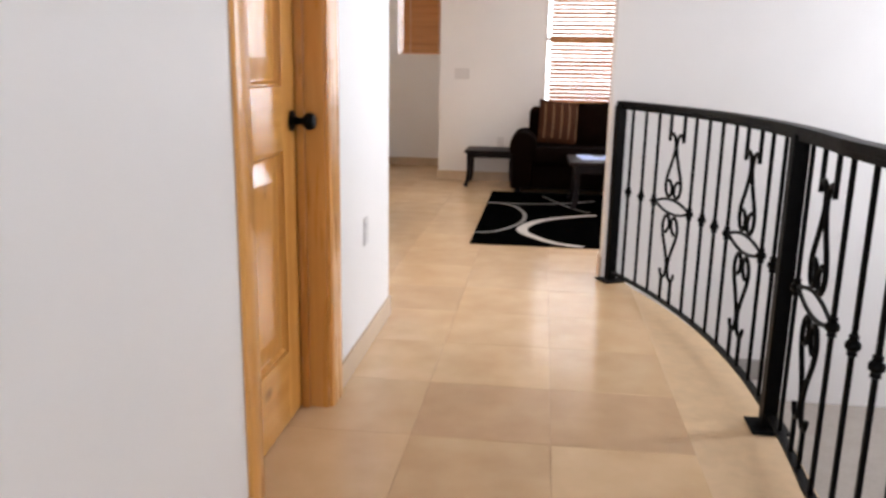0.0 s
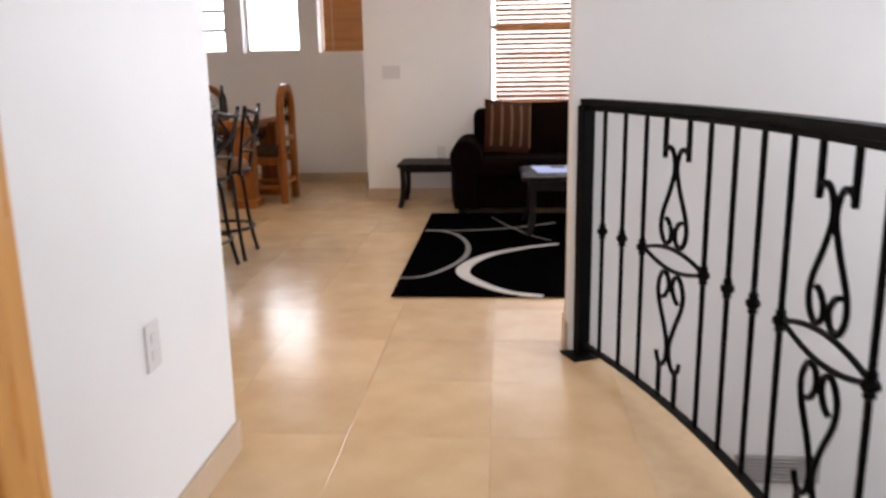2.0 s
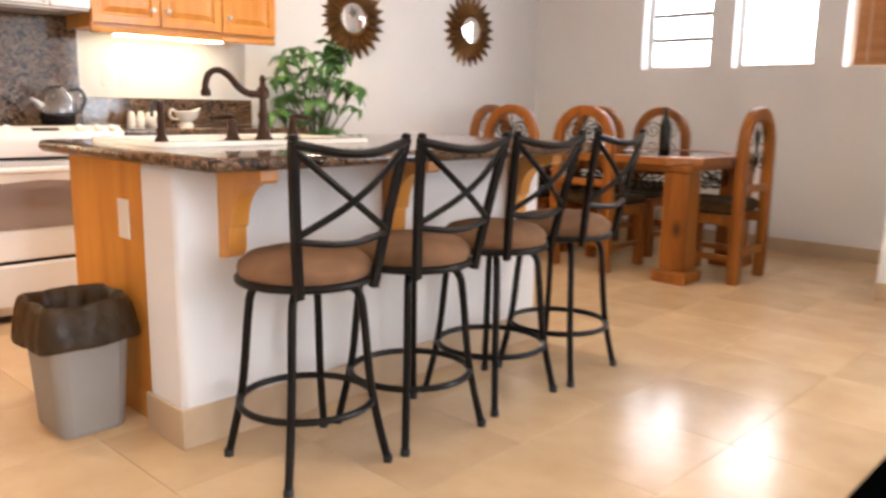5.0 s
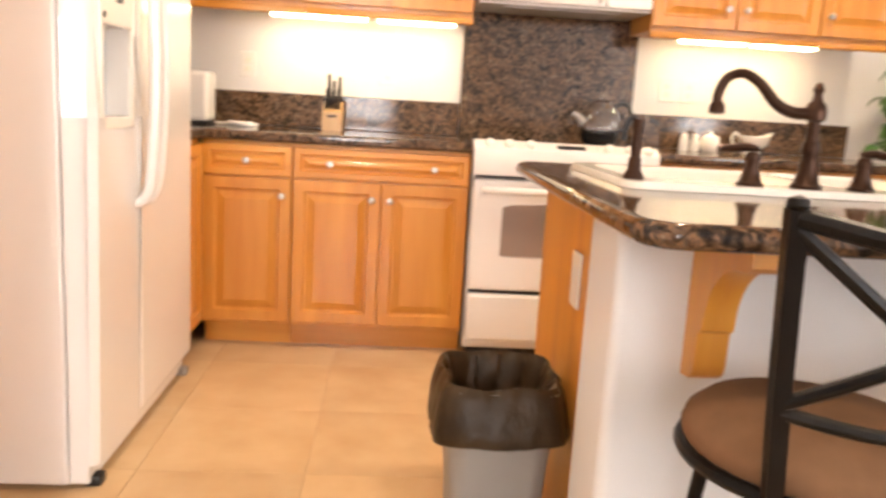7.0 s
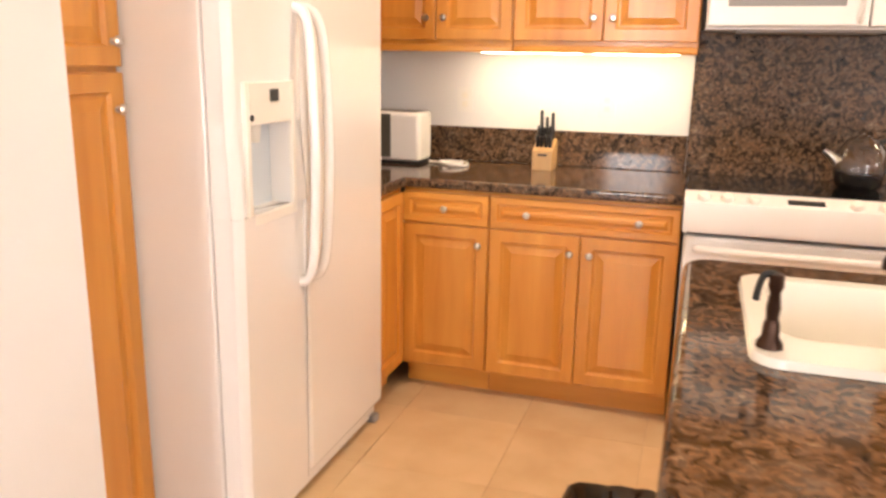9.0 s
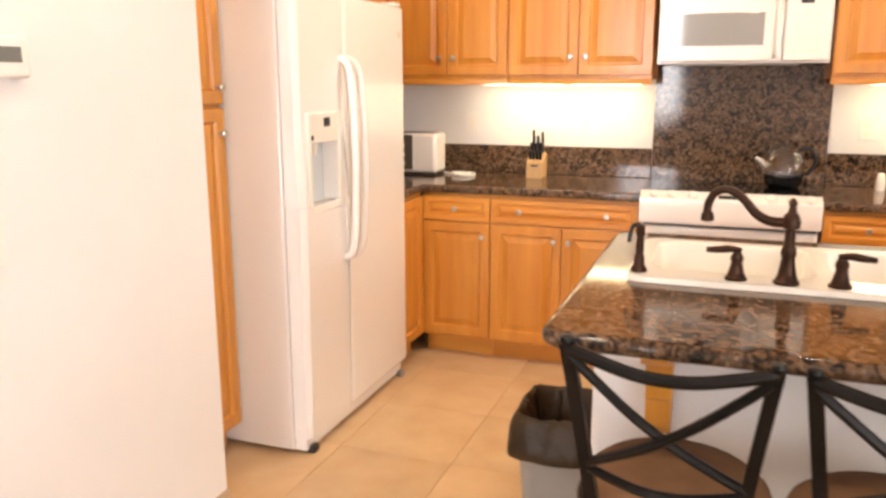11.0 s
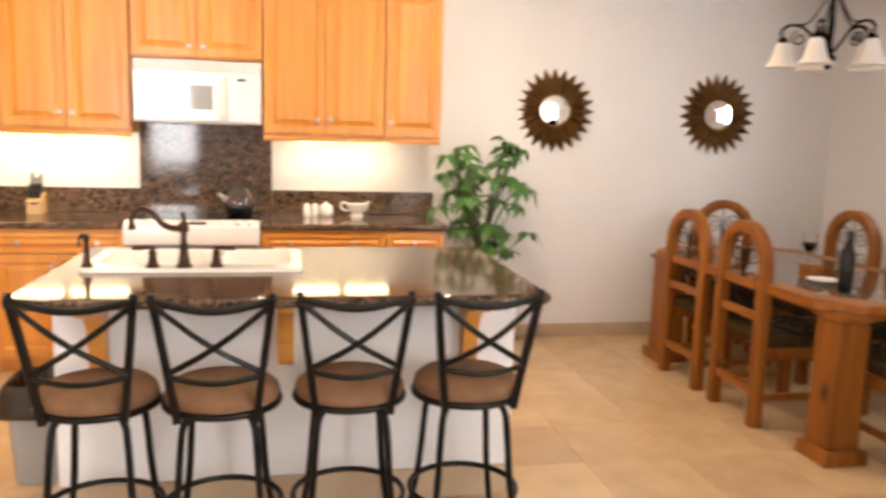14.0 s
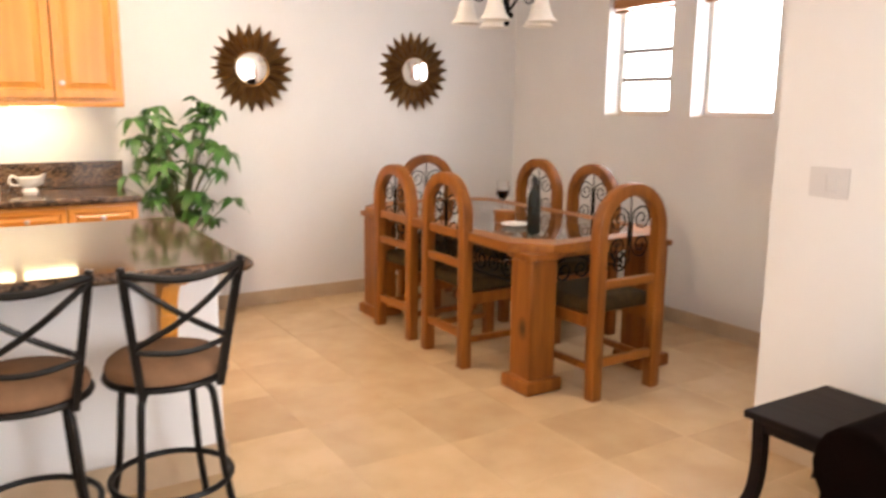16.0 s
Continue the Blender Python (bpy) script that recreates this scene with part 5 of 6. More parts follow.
def dining_chair():
    """At the origin below the back's middle; the back is towards -y, the seat towards +y."""
    c = thing("dining_chair", "rustic pine arched-back dining chair with iron scrollwork", "dining chair", pose(0, 0, 0), "chairs round the table")
    W, H, R = 0.235, 1.08, 0.235
    # arched back: one bent frame of square section, mitred to the posts
    prof_o = [(-W, 0)] + [(-W, 0.5)] + [(R * math.cos(radians(180 - a)), H - R + R * math.sin(radians(180 - a))) for a in range(0, 181, 12)] + [(W, 0.5), (W, 0)]
    r = R - 0.062
    prof_i = [(-W + 0.062, 0)] + [(-W + 0.062, 0.5)] + [(r * math.cos(radians(180 - a)), H - R + r * math.sin(radians(180 - a))) for a in range(0, 181, 12)] + [(W - 0.062, 0.5), (W - 0.062, 0)]
    bm = bmesh.new()
    rows = []
    for (xo, zo), (xi, zi) in zip(prof_o, prof_i):
        rows.append([bm.verts.new((xo, -0.032, zo)), bm.verts.new((xi, -0.032, zi)), bm.verts.new((xi, 0.032, zi)), bm.verts.new((xo, 0.032, zo))])
    for a, b in zip(rows, rows[1:]):
        for j in range(4):
            bm.faces.new((a[j], a[(j + 1) % 4], b[(j + 1) % 4], b[j]))
    bm.faces.new(rows[0])
    bm.faces.new(rows[-1][::-1])
    bmesh.ops.recalc_face_normals(bm, faces=bm.faces)
    es = [e for e in bm.edges if e.calc_face_angle(0) > radians(60)]
    bmesh.ops.bevel(bm, geom=es, offset=0.007, segments=2, affect="EDGES", profile=0.5)
    part("arched_back", bm, RUSTIC, c, "arched square-section pine back frame")
    for z in (0.585, 0.19):
        part("back_rung", box(-W + 0.06, -0.018, z - 0.022, W - 0.06, 0.018, z + 0.022, 0.005), RUSTIC_H, c)
    bm = bmesh.new()
    for s in (-1, 1):
        tube([(u, 0, w) for u, w in scroll(s * 0.075, 0.90, 0.062, 1.5, 1.57, -s)], 0.0042, 6, bm=bm)
        tube([(u, 0, w) for u, w in scroll(s * 0.075, 0.765, 0.058, 1.4, -1.57, s)], 0.0042, 6, bm=bm)
        tube(curve([(s * 0.075, 0, 0.962), (s * 0.02, 0, 0.93), (s * 0.012, 0, 0.83), (s * 0.02, 0, 0.74), (s * 0.075, 0, 0.707)], 4), 0.0042, 6, bm=bm)
    tube([(0, 0, 0.68), (0, 0, 1.015)], 0.004, 6, bm=bm)
    part("iron_scroll", bm, IRON, c, "black wrought iron scrollwork in the arch")
    for s in (-1, 1):
        part("front_leg", box(s * 0.195 - 0.03, 0.40, 0, s * 0.195 + 0.03, 0.46, 0.42, 0.006), RUSTIC, c)
        part("seat_rail", box(s * 0.195 - 0.015, 0.033, 0.36, s * 0.195 + 0.015, 0.40, 0.425, 0.004), RUSTIC, c)
        part("stretcher", box(s * 0.195 - 0.014, 0.033, 0.14, s * 0.195 + 0.014, 0.40, 0.175, 0.004), RUSTIC, c)
    part("front_rail", box(-0.165, 0.415, 0.36, 0.165, 0.445, 0.425, 0.004), RUSTIC_H, c)
    part("seat_cushion", box(-0.215, 0.035, 0.426, 0.215, 0.475, 0.505, 0.03, seg=4), OLIVE, c, "thick olive brocade seat cushion")
    return c


ch = dining_chair()
ch.matrix_basis = pose(0.496, 3.372, 0, 0, 0, 1)
copy_thing(ch, pose(1.111, 3.367, 0, 0, 0, -1))
copy_thing(ch, pose(0.455, 4.55, 0, 0, 0, 180))
copy_thing(ch, pose(1.03, 4.54, 0, 0, 0, 178))
copy_thing(ch, pose(2.05, 3.855, 0, 0, 0, 91))
copy_thing(ch, pose(-0.27, 4.05, 0, 0, 0, -90))

bo = thing("wine_bottle", "dark green wine bottle on the dining table", "bottle", pose(1.53, 3.66, 0.77))
part("glass", lathe([(0, 0.003), (0.034, 0), (0.037, 0.01), (0.037, 0.185), (0.030, 0.215), (0.015, 0.245), (0.0135, 0.30), (0, 0.30)], 18), BOTTLE, bo)
part("capsule", lathe([(0.0142, 0.255), (0.0145, 0.305), (0.0, 0.306)], 16), BLACK, bo)
for wx, wy in ((0.86, 3.94),):
    wg = thing("wine_glass", "stemmed glass of red wine on the table", "wine glass", pose(wx, wy, 0.77))
    part("glass", lathe([(0.036, 0.001), (0.035, 0.004), (0.006, 0.010), (0.004, 0.02), (0.004, 0.085), (0.02, 0.098), (0.040, 0.13), (0.043, 0.16), (0.035, 0.215), (0.0335, 0.215), (0.0415, 0.16), (0.0385, 0.131), (0.018, 0.101), (0, 0.099)], 20), GLASS, wg)
    part("wine", lathe([(0, 0.1025), (0.017, 0.104), (0.0375, 0.132), (0.0405, 0.155), (0, 0.155)], 20), WINE, wg, "dark red wine")
nb = thing("napkin_box", "small wooden box with white dishes on the table", "box", pose(1.13, 3.76, 0.77))
part("box", box(-0.05, -0.04, 0, 0.05, 0.04, 0.055, 0.004), RUSTIC, nb)
part("lid", box(-0.054, -0.044, 0.056, 0.054, 0.044, 0.072, 0.004), RUSTIC_H, nb)
pl = thing("plate", "white plate on the dining table", "plate", pose(1.29, 3.72, 0.77))
part("dish", lathe([(0, 0.004), (0.05, 0.002), (0.06, 0.006), (0.085, 0.016), (0.086, 0.019), (0.058, 0.010), (0, 0.008)], 24), CERAMIC, pl)


# ---- chandelier ----
def chandelier():
    c = thing("chandelier", "dark iron chandelier with white glass bell shades", "chandelier", pose(1.15, 3.727, 1.915))
    part("column", lathe([(0, -0.035), (0.012, -0.03), (0.018, -0.012), (0.010, 0.0), (0.034, 0.012), (0.040, 0.03), (0.020, 0.05), (0.014, 0.10), (0.017, 0.20), (0.012, 0.30), (0.010, 0.52), (0.02, 0.54), (0.008, 0.56)], 16), IRON, c)
    part("rod", tube([(0, 0, 0.55), (0, 0, ZC - 1.915 - 0.02)], 0.005, 6), IRON, c)
    part("canopy", lathe([(0.012, ZC - 1.915 - 0.06), (0.06, ZC - 1.915 - 0.02), (0.065, ZC - 1.915), (0, ZC - 1.915)], 20), IRON, c)
    for k in range(5):
        a = radians(20 + 72 * k)
        d = Vector((math.cos(a), math.sin(a), 0))
        def P(r, z):
            return (d.x * r, d.y * r, z)
        arm = part("arm", tube(curve([P(0.015, 0.05), P(0.06, 0.10), P(0.12, 0.175), P(0.19, 0.20), P(0.235, 0.17), P(0.225, 0.12)], 5), 0.007, 8), IRON, c)
        part("brace", tube(curve([P(0.012, 0.40), P(0.05, 0.30), P(0.11, 0.21), P(0.17, 0.20)], 5), 0.005, 6), IRON, c)
        part("scroll", tube([P(0.15 + u, 0.13 + w) for u, w in scroll(0, 0, 0.04, 1.3, 1.2, -1, 18)], 0.005, 6), IRON, arm)
        part("cup", lathe([(0.010, 0.10), (0.022, 0.108), (0.026, 0.12), (0.012, 0.135)], 12, at=P(0.225, 0)), IRON, arm)
        part("shade", lathe([(0.022, 0.108), (0.036, 0.095), (0.046, 0.055), (0.060, 0.010), (0.088, -0.022), (0.085, -0.022), (0.056, 0.012), (0.042, 0.055), (0.032, 0.090), (0.018, 0.104)], 24, at=P(0.225, 0)), FROST, arm, "white frosted glass bell shade")


chandelier()


# ---- windows and blinds ----
def window(name, axis_y, x0, x1, z0, z1, depth, rails, label):
    w = thing(name, label, "window", pose((x0 + x1) / 2, axis_y + depth, z0), kind="structure")
    hw, h = (x1 - x0) / 2, z1 - z0
    bm = bmesh.new()
    for b in ((-hw, 0, -hw + 0.03, h), (hw - 0.03, 0, hw, h), (-hw + 0.03, 0, hw - 0.03, 0.035), (-hw + 0.03, h - 0.03, hw - 0.03, h)):
        box(b[0], 0, b[1], b[2], 0.04, b[3], 0.003, bm=bm)
    part("window_frame", bm, WINF, w, "pale window frame")
    for z in rails:
        part("rail", box(-hw + 0.03, 0.005, z - 0.018, hw - 0.03, 0.035, z + 0.018, 0.003), BRONZEF, w, "taupe metal window rail")
    pane = part("pane", box(-hw + 0.028, 0.018, 0.03, hw - 0.028, 0.022, h - 0.028), GLASS, w)
    pane.visible_shadow = False
    part("window_sill", box(-hw, -depth + 0.004, -0.012, hw, 0, 0.001), BLIND if "bare" in label else WINF, w, "thin brown sill edge")


window("window_1", YD, *WIN_D[0], 0.13, (0.25, 0.45), "bare double-hung dining window with raised blind")
window("window_2", YD, *WIN_D[1], 0.13, (), "bare dining window with raised blind")
window("window_3", YD, *WIN_D[2], 0.13, (0.4,), "dining window behind a closed wooden blind")
# this one is out of view, added round the living room fill lamp
window("window_5", YL, *WIN_FILL, 0.13, (), "tall pale framed terrace window in the living room")
window("window_4", YL, *WIN_L, 0.13, (0.7,), "large living room window behind a wooden blind")
for nm, y0, y1, z0, z1 in (("window_6", -1.30, -0.36, 0.75, 2.6),):
    w5 = thing(nm, "large pale framed window in the outer wall", "window", pose(XE + 0.1, (y0 + y1) / 2, z0), kind="structure")
    hw, h = (y1 - y0) / 2, z1 - z0
    bm = bmesh.new()
    for b in ((-hw, 0, -hw + 0.05, h), (hw - 0.05, 0, hw, h), (-hw + 0.05, 0, hw - 0.05, 0.05), (-hw + 0.05, h - 0.05, hw - 0.05, h)):
        box(0, b[0], b[1], 0.05, b[2], b[3], 0.003, bm=bm)
    part("window_frame", bm, WINF, w5)


def blind(x0, x1, y, ztop, zbot, tilt, label, raised=False, pitch=0.042):
    b = thing("window_blind", label, "blind", pose((x0 + x1) / 2, y, zbot), "wooden blinds")
    hw, h = (x1 - x0) / 2, ztop - zbot
    part("valance", box(-hw, -0.035, h - 0.065, hw, 0.03, h, 0.006), BLIND, b, "wooden valance")
    part("bottom_rail", box(-hw + 0.01, -0.022, 0, hw - 0.01, 0.022, 0.018, 0.004), BLIND, b)
    slat = None
    n = int((h - 0.09) / pitch) if not raised else 6
    for k in range(n):
        z = 0.035 + k * (pitch if not raised else 0.006)
        a = tilt + ((9 * math.sin(k * 2.1) + 6 * math.sin(k * 0.9)) * (0.25 if tilt > 70 else 0.55) if not raised else 0)
        if slat is None:
            slat = part("slat", rotated(box(-hw + 0.012, -0.024, -0.0015, hw - 0.012, 0.024, 0.0015, 0.001, seg=1), Matrix.Identity(4)), BLIND, b)
            s = slat
        else:
            s = new("slat", slat.data)
            s.parent = b
        s.location, s.rotation_euler = (0, 0, z), (radians(a), 0, 0)
    if not raised:
        for x in (-hw * 0.62, hw * 0.62):
            part("lift_cord", tube([(x, -0.027, 0.01), (x, -0.027, h - 0.06)], 0.0025, 6), CORD, b)


blind(0.489, 1.082, YD + 0.07, 2.195, 2.10, 0, "raised wooden blind at the top of the window", True)
blind(1.283, 1.880, YD + 0.07, 2.195, 2.10, 0, "raised wooden blind at the top of the window", True)
blind(2.14, 2.715, YD + 0.05, 2.195, 1.391, 76, "closed honey wooden slatted blind")
blind(3.965, 5.245, YL + 0.05, 2.275, 0.855, 46, "half-open wooden slatted blind behind the sofa")

# ---- living room ----
rug_bm = box(0, 0, 0, 1.75, 2.46, 0.014, 0.004)
rug = tagged(link("rug", rug_bm, RUGB), "black shag rug with white and grey curved lines", "rug")
rug.matrix_basis = pose(3.455, 0.604, 0.0)


def rug_line(pts, w, material, z=0.016):
    bm = bmesh.new()
    c = curve([(x, y, z) for x, y in pts], 8)
    rows = []
    for i, p in enumerate(c):
        d = (c[min(i + 1, len(c) - 1)] - c[max(i - 1, 0)]).normalized()
        s = Vector((-d.y, d.x, 0)) * (w[0] + (w[1] - w[0]) * abs(2 * i / (len(c) - 1) - 1)) / 2
        rows.append([bm.verts.new(p - s - Vector((0, 0, 0.006))), bm.verts.new(p - s), bm.verts.new(p + s), bm.verts.new(p + s - Vector((0, 0, 0.006)))])
    for a, b in zip(rows, rows[1:]):
        for j in range(3):
            bm.faces.new((a[j], a[j + 1], b[j + 1], b[j]))
    bmesh.ops.recalc_face_normals(bm, faces=bm.faces)
    ob = part("curved_line", bm, material, rug, "curved pale stripe in the pile")
    ob.matrix_parent_inverse = rug.matrix_basis.inverted()
    return ob


rug_line([(4.26, 0.59), (4.08, 0.66), (3.93, 0.83), (3.82, 1.05), (3.84, 1.29), (3.97, 1.54), (4.2, 1.74), (4.42, 1.86)], (0.085, 0.04), RUGW)
rug_line([(3.46, 0.95), (3.59, 0.99), (3.72, 1.2), (3.81, 1.49), (3.81, 1.84), (3.72, 2.16), (3.58, 2.31), (3.47, 2.31)], (0.035, 0.025), RUGG)
rug_line([(3.48, 2.33), (3.74, 2.32), (3.98, 2.36), (4.25, 2.48), (4.45, 2.62)], (0.025, 0.02), RUGG, 0.0165)
rug_line([(3.96, 2.86), (4.08, 2.51), (4.26, 2.12), (4.38, 1.97)], (0.014, 0.01), RUGG, 0.0162)
sofa = thing("sofa", "dark brown fabric sofa with rolled arms and loose pillows", "sofa", pose(3.63, 3.86, 0))
SW = 2.1
part("base", box(0.13, -0.80, 0.05, SW - 0.13, -0.05, 0.30, 0.02), SOFA, sofa)
part("backrest", box(0.16, -0.26, 0.28, SW - 0.16, -0.02, 0.84, 0.07, seg=4), SOFA, sofa)
for k in range(2):
    x0 = 0.20 + k * 0.85
    part("seat_cushion", box(x0, -0.86, 0.30, x0 + 0.845, -0.24, 0.47, 0.05, seg=4), SOFA, sofa, "thick brown seat cushion")
for s, x in ((0, 0.12), (1, SW - 0.12)):
    arm = [(x - 0.10, 0.05), (x + 0.10, 0.05)] + [(x + 0.135 * math.cos(radians(a)), 0.475 + 0.135 * math.sin(radians(a))) for a in range(-40, 221, 20)]
    part("rolled_arm", prism(arm, -0.84, -0.04, "y", bevel=0.015), SOFA, sofa, "rolled brown arm")
for fx in (0.08, SW - 0.08):
    for fy in (-0.76, -0.10):
        part("foot", box(fx - 0.03, fy - 0.03, 0, fx + 0.03, fy + 0.03, 0.051, 0.004), ESPRESSO, sofa)


def pillow(m, w, h, material, label, stripes=False):
    p = thing("pillow", label, "pillow", m, "sofa pillows")
    bm = bmesh.new()
    n = 10
    grid = {}
    for i in range(n + 1):
        for j in range(n + 1):
            u, v = 2 * i / n - 1, 2 * j / n - 1
            puff = 0.085 * ((1 - u * u) * (1 - v * v)) ** 0.45
            pin = 1 - 0.05 * (1 - u * u) * (v * v) - 0.05 * (1 - v * v) * (u * u)
            for s in (-1, 1):
                if s == 1 and (abs(u) == 1 or abs(v) == 1):
                    grid[i, j, 1] = grid[i, j, -1]
                else:
                    grid[i, j, s] = bm.verts.new((u * w / 2 * pin, s * puff, h / 2 + v * h / 2 * pin))
    for s in (-1, 1):
        for i in range(n):
            for j in range(n):
                bm.faces.new([grid[i, j, s], grid[i + 1, j, s], grid[i + 1, j + 1, s], grid[i, j + 1, s]])
    bmesh.ops.recalc_face_normals(bm, faces=bm.faces)
    cov = part("cover", bm, material, p)
    if stripes:
        for k in (1, 3, 5, 7, 9):
            bs = bmesh.new()
            rows = []
            for j in range(1, n):
                row = []
                for i in (k - 0.0, k + 0.55):
                    u, v = 2 * i / n - 1, 2 * j / n - 1
                    puff = 0.085 * max(0, (1 - u * u) * (1 - v * v)) ** 0.45 + 0.003
                    pin = 1 - 0.05 * (1 - u * u) * (v * v) - 0.05 * (1 - v * v) * (u * u)
                    row.append(bs.verts.new((u * w / 2 * pin, -puff, h / 2 + v * h / 2 * pin)))
                rows.append(row)
            for a, b in zip(rows, rows[1:]):
                bs.faces.new((a[0], a[1], b[1], b[0]))
            part("stripe", bs, GOLD, p, "woven gold-brown stripe")
    return p


pillow(pose(4.09, 3.39, 0.47, -16, 5, 12), 0.43, 0.46, PILLOW, "striped rust and gold throw pillow on the sofa", True)
pillow(pose(4.52, 3.41, 0.47, -18, -3, -4), 0.50, 0.46, SOFA, "dark brown throw pillow on the sofa")
pillow(pose(5.02, 3.41, 0.47, -18, 3, 3), 0.48, 0.46, PILLOW, "rust brown throw pillow on the sofa")

side = thing("side_table", "low espresso wood side table with curved legs", "side table", pose(3.40, 3.62, 0.0))
part("tabletop", box(-0.27, -0.25, 0.354, 0.27, 0.25, 0.384, 0.008), ESPRESSO, side)
part("apron", box(-0.235, -0.215, 0.308, 0.235, 0.215, 0.354, 0.004), ESPRESSO, side)
for sx in (-1, 1):
    for sy in (-1, 1):
        part("leg", tube(curve([(sx * 0.225, sy * 0.205, 0.353), (sx * 0.222, sy * 0.202, 0.20), (sx * 0.230, sy * 0.210, 0.08), (sx * 0.252, sy * 0.232, 0.0)], 4), 0.02, 8, flat=(0.042, 0.042)), ESPRESSO, side, "curved tapering leg")

cofft = thing("coffee_table", "dark espresso coffee table standing on the rug", "coffee table", pose(4.70, 2.45, 0.014))
part("tabletop", box(-0.52, -0.34, 0.385, 0.52, 0.34, 0.42, 0.008), ESPRESSO, cofft)
part("apron", box(-0.46, -0.29, 0.315, 0.46, 0.29, 0.385, 0.004), ESPRESSO, cofft)
for sx in (-1, 1):
    for sy in (-1, 1):
        part("leg", tube(curve([(sx * 0.44, sy * 0.27, 0.385), (sx * 0.438, sy * 0.268, 0.20), (sx * 0.445, sy * 0.275, 0.08), (sx * 0.475, sy * 0.305, 0.0)], 4), 0.02, 8, flat=(0.05, 0.05)), ESPRESSO, cofft, "curved tapering leg")
bk = thing("brochure", "pale blue printed brochure on the coffee table", "brochure", pose(4.42, 2.53, 0.435, 0, 0, 6))
part("sheet", box(-0.14, -0.20, 0, 0.14, 0.20, 0.006, 0.001), PAPER, bk)
part("dark_patch", box(0.0, 0.05, 0.006, 0.11, 0.17, 0.0075), INK, bk, "dark printed patch")

# ---- hall door ----
dr = thing("door_1", "knotty pine panel door with dark knob, closed", "door", pose(XH - 0.115, DOOR[0] + 0.012, 0.008), kind="structure")
DW, DH = DOOR[1] - DOOR[0] - 0.024, DOOR[3] - 0.016
for y0, y1 in ((0.0, 0.14), (DW - 0.14, DW)):
    part("stile", box(-0.02, y0, 0, 0.02, y1, DH, 0.003), PINE, dr)
for z0, z1 in ((0.0, 0.255), (0.94, 1.145), (DH - 0.13, DH)):
    part("cross_rail", box(-0.02, 0.14, z0, 0.02, DW - 0.14, z1, 0.003), PINE_Y, dr)
for z0, z1 in ((0.255, 0.94), (1.145, DH - 0.13)):
    pan = part("raised_panel", panel_door(DW - 0.28, z1 - z0, 0.016, 0.016, 0.072), PINE, dr, "wide raised knotty pine panel", smooth=False)
    pan.location = (-0.004, 0.14, z0)
kn = part("door_knob", rotated(lathe([(0.034, 0), (0.034, 0.006), (0.014, 0.012), (0.011, 0.03), (0.014, 0.04), (0.026, 0.05), (0.030, 0.064), (0.024, 0.078), (0, 0.084)], 20), pose(0.02, DW - 0.050, 1.030, 0, 90, 0)), IRON, dr, "dark bronze door knob")
for y0, y1 in ((DOOR[0] - 0.002, DOOR[0] + 0.01), (DOOR[1] - 0.01, DOOR[1] + 0.002)):
    part("jamb", box(0.115 - 0.155, y0 - DOOR[0] - 0.012, -0.008, 0.117, y1 - DOOR[0] - 0.012, DOOR[3] - 0.008), PINE_T, dr, "pine door jamb")
part("door_stop", box(0.022, DW - 0.012, -0.008, 0.05, DW + 0.004, DOOR[3] - 0.02, 0.002), PINE_T, dr)
for y0, y1 in ((DOOR[0] - 0.085, DOOR[0] + 0.0), (DOOR[1] + 0.0, DOOR[1] + 0.13)):
    structure("trim", prism([(XH + 0.001, y0), (XH + 0.001, y1), (XH + 0.012, y1), (XH + 0.020, y1 - 0.02 if y0 < DOOR[0] else y1 - 0.01), (XH + 0.020, y0 + 0.012), (XH + 0.014, y0)], 0, DOOR[3] + 0.09, bevel=0.002), PINE_T, "varnished pine door casing", "door casing")
structure("trim", box(XH + 0.001, DOOR[0], DOOR[3], XH + 0.02, DOOR[1], DOOR[3] + 0.09, 0.004), PINE_T, "varnished pine door casing head", "door casing")


# ---- railing ----
def rail_x(y):
    return edge_x(y) - 0.055


YS_RAIL = [-0.235 - 0.02 * k for k in range(0, 245)]
LINE = [Vector((rail_x(y), y, 0)) for y in YS_RAIL]
ARC = [0.0]
for a, b in zip(LINE, LINE[1:]):
    ARC.append(ARC[-1] + (b - a).length)


def on_rail(s):
    k = min(max(0, int(np.searchsorted(ARC, s)) - 1), len(LINE) - 2)
    u = (s - ARC[k]) / (ARC[k + 1] - ARC[k])
    p = LINE[k].lerp(LINE[k + 1], u)
    d = (LINE[k + 1] - LINE[k]).normalized()
    return p, d


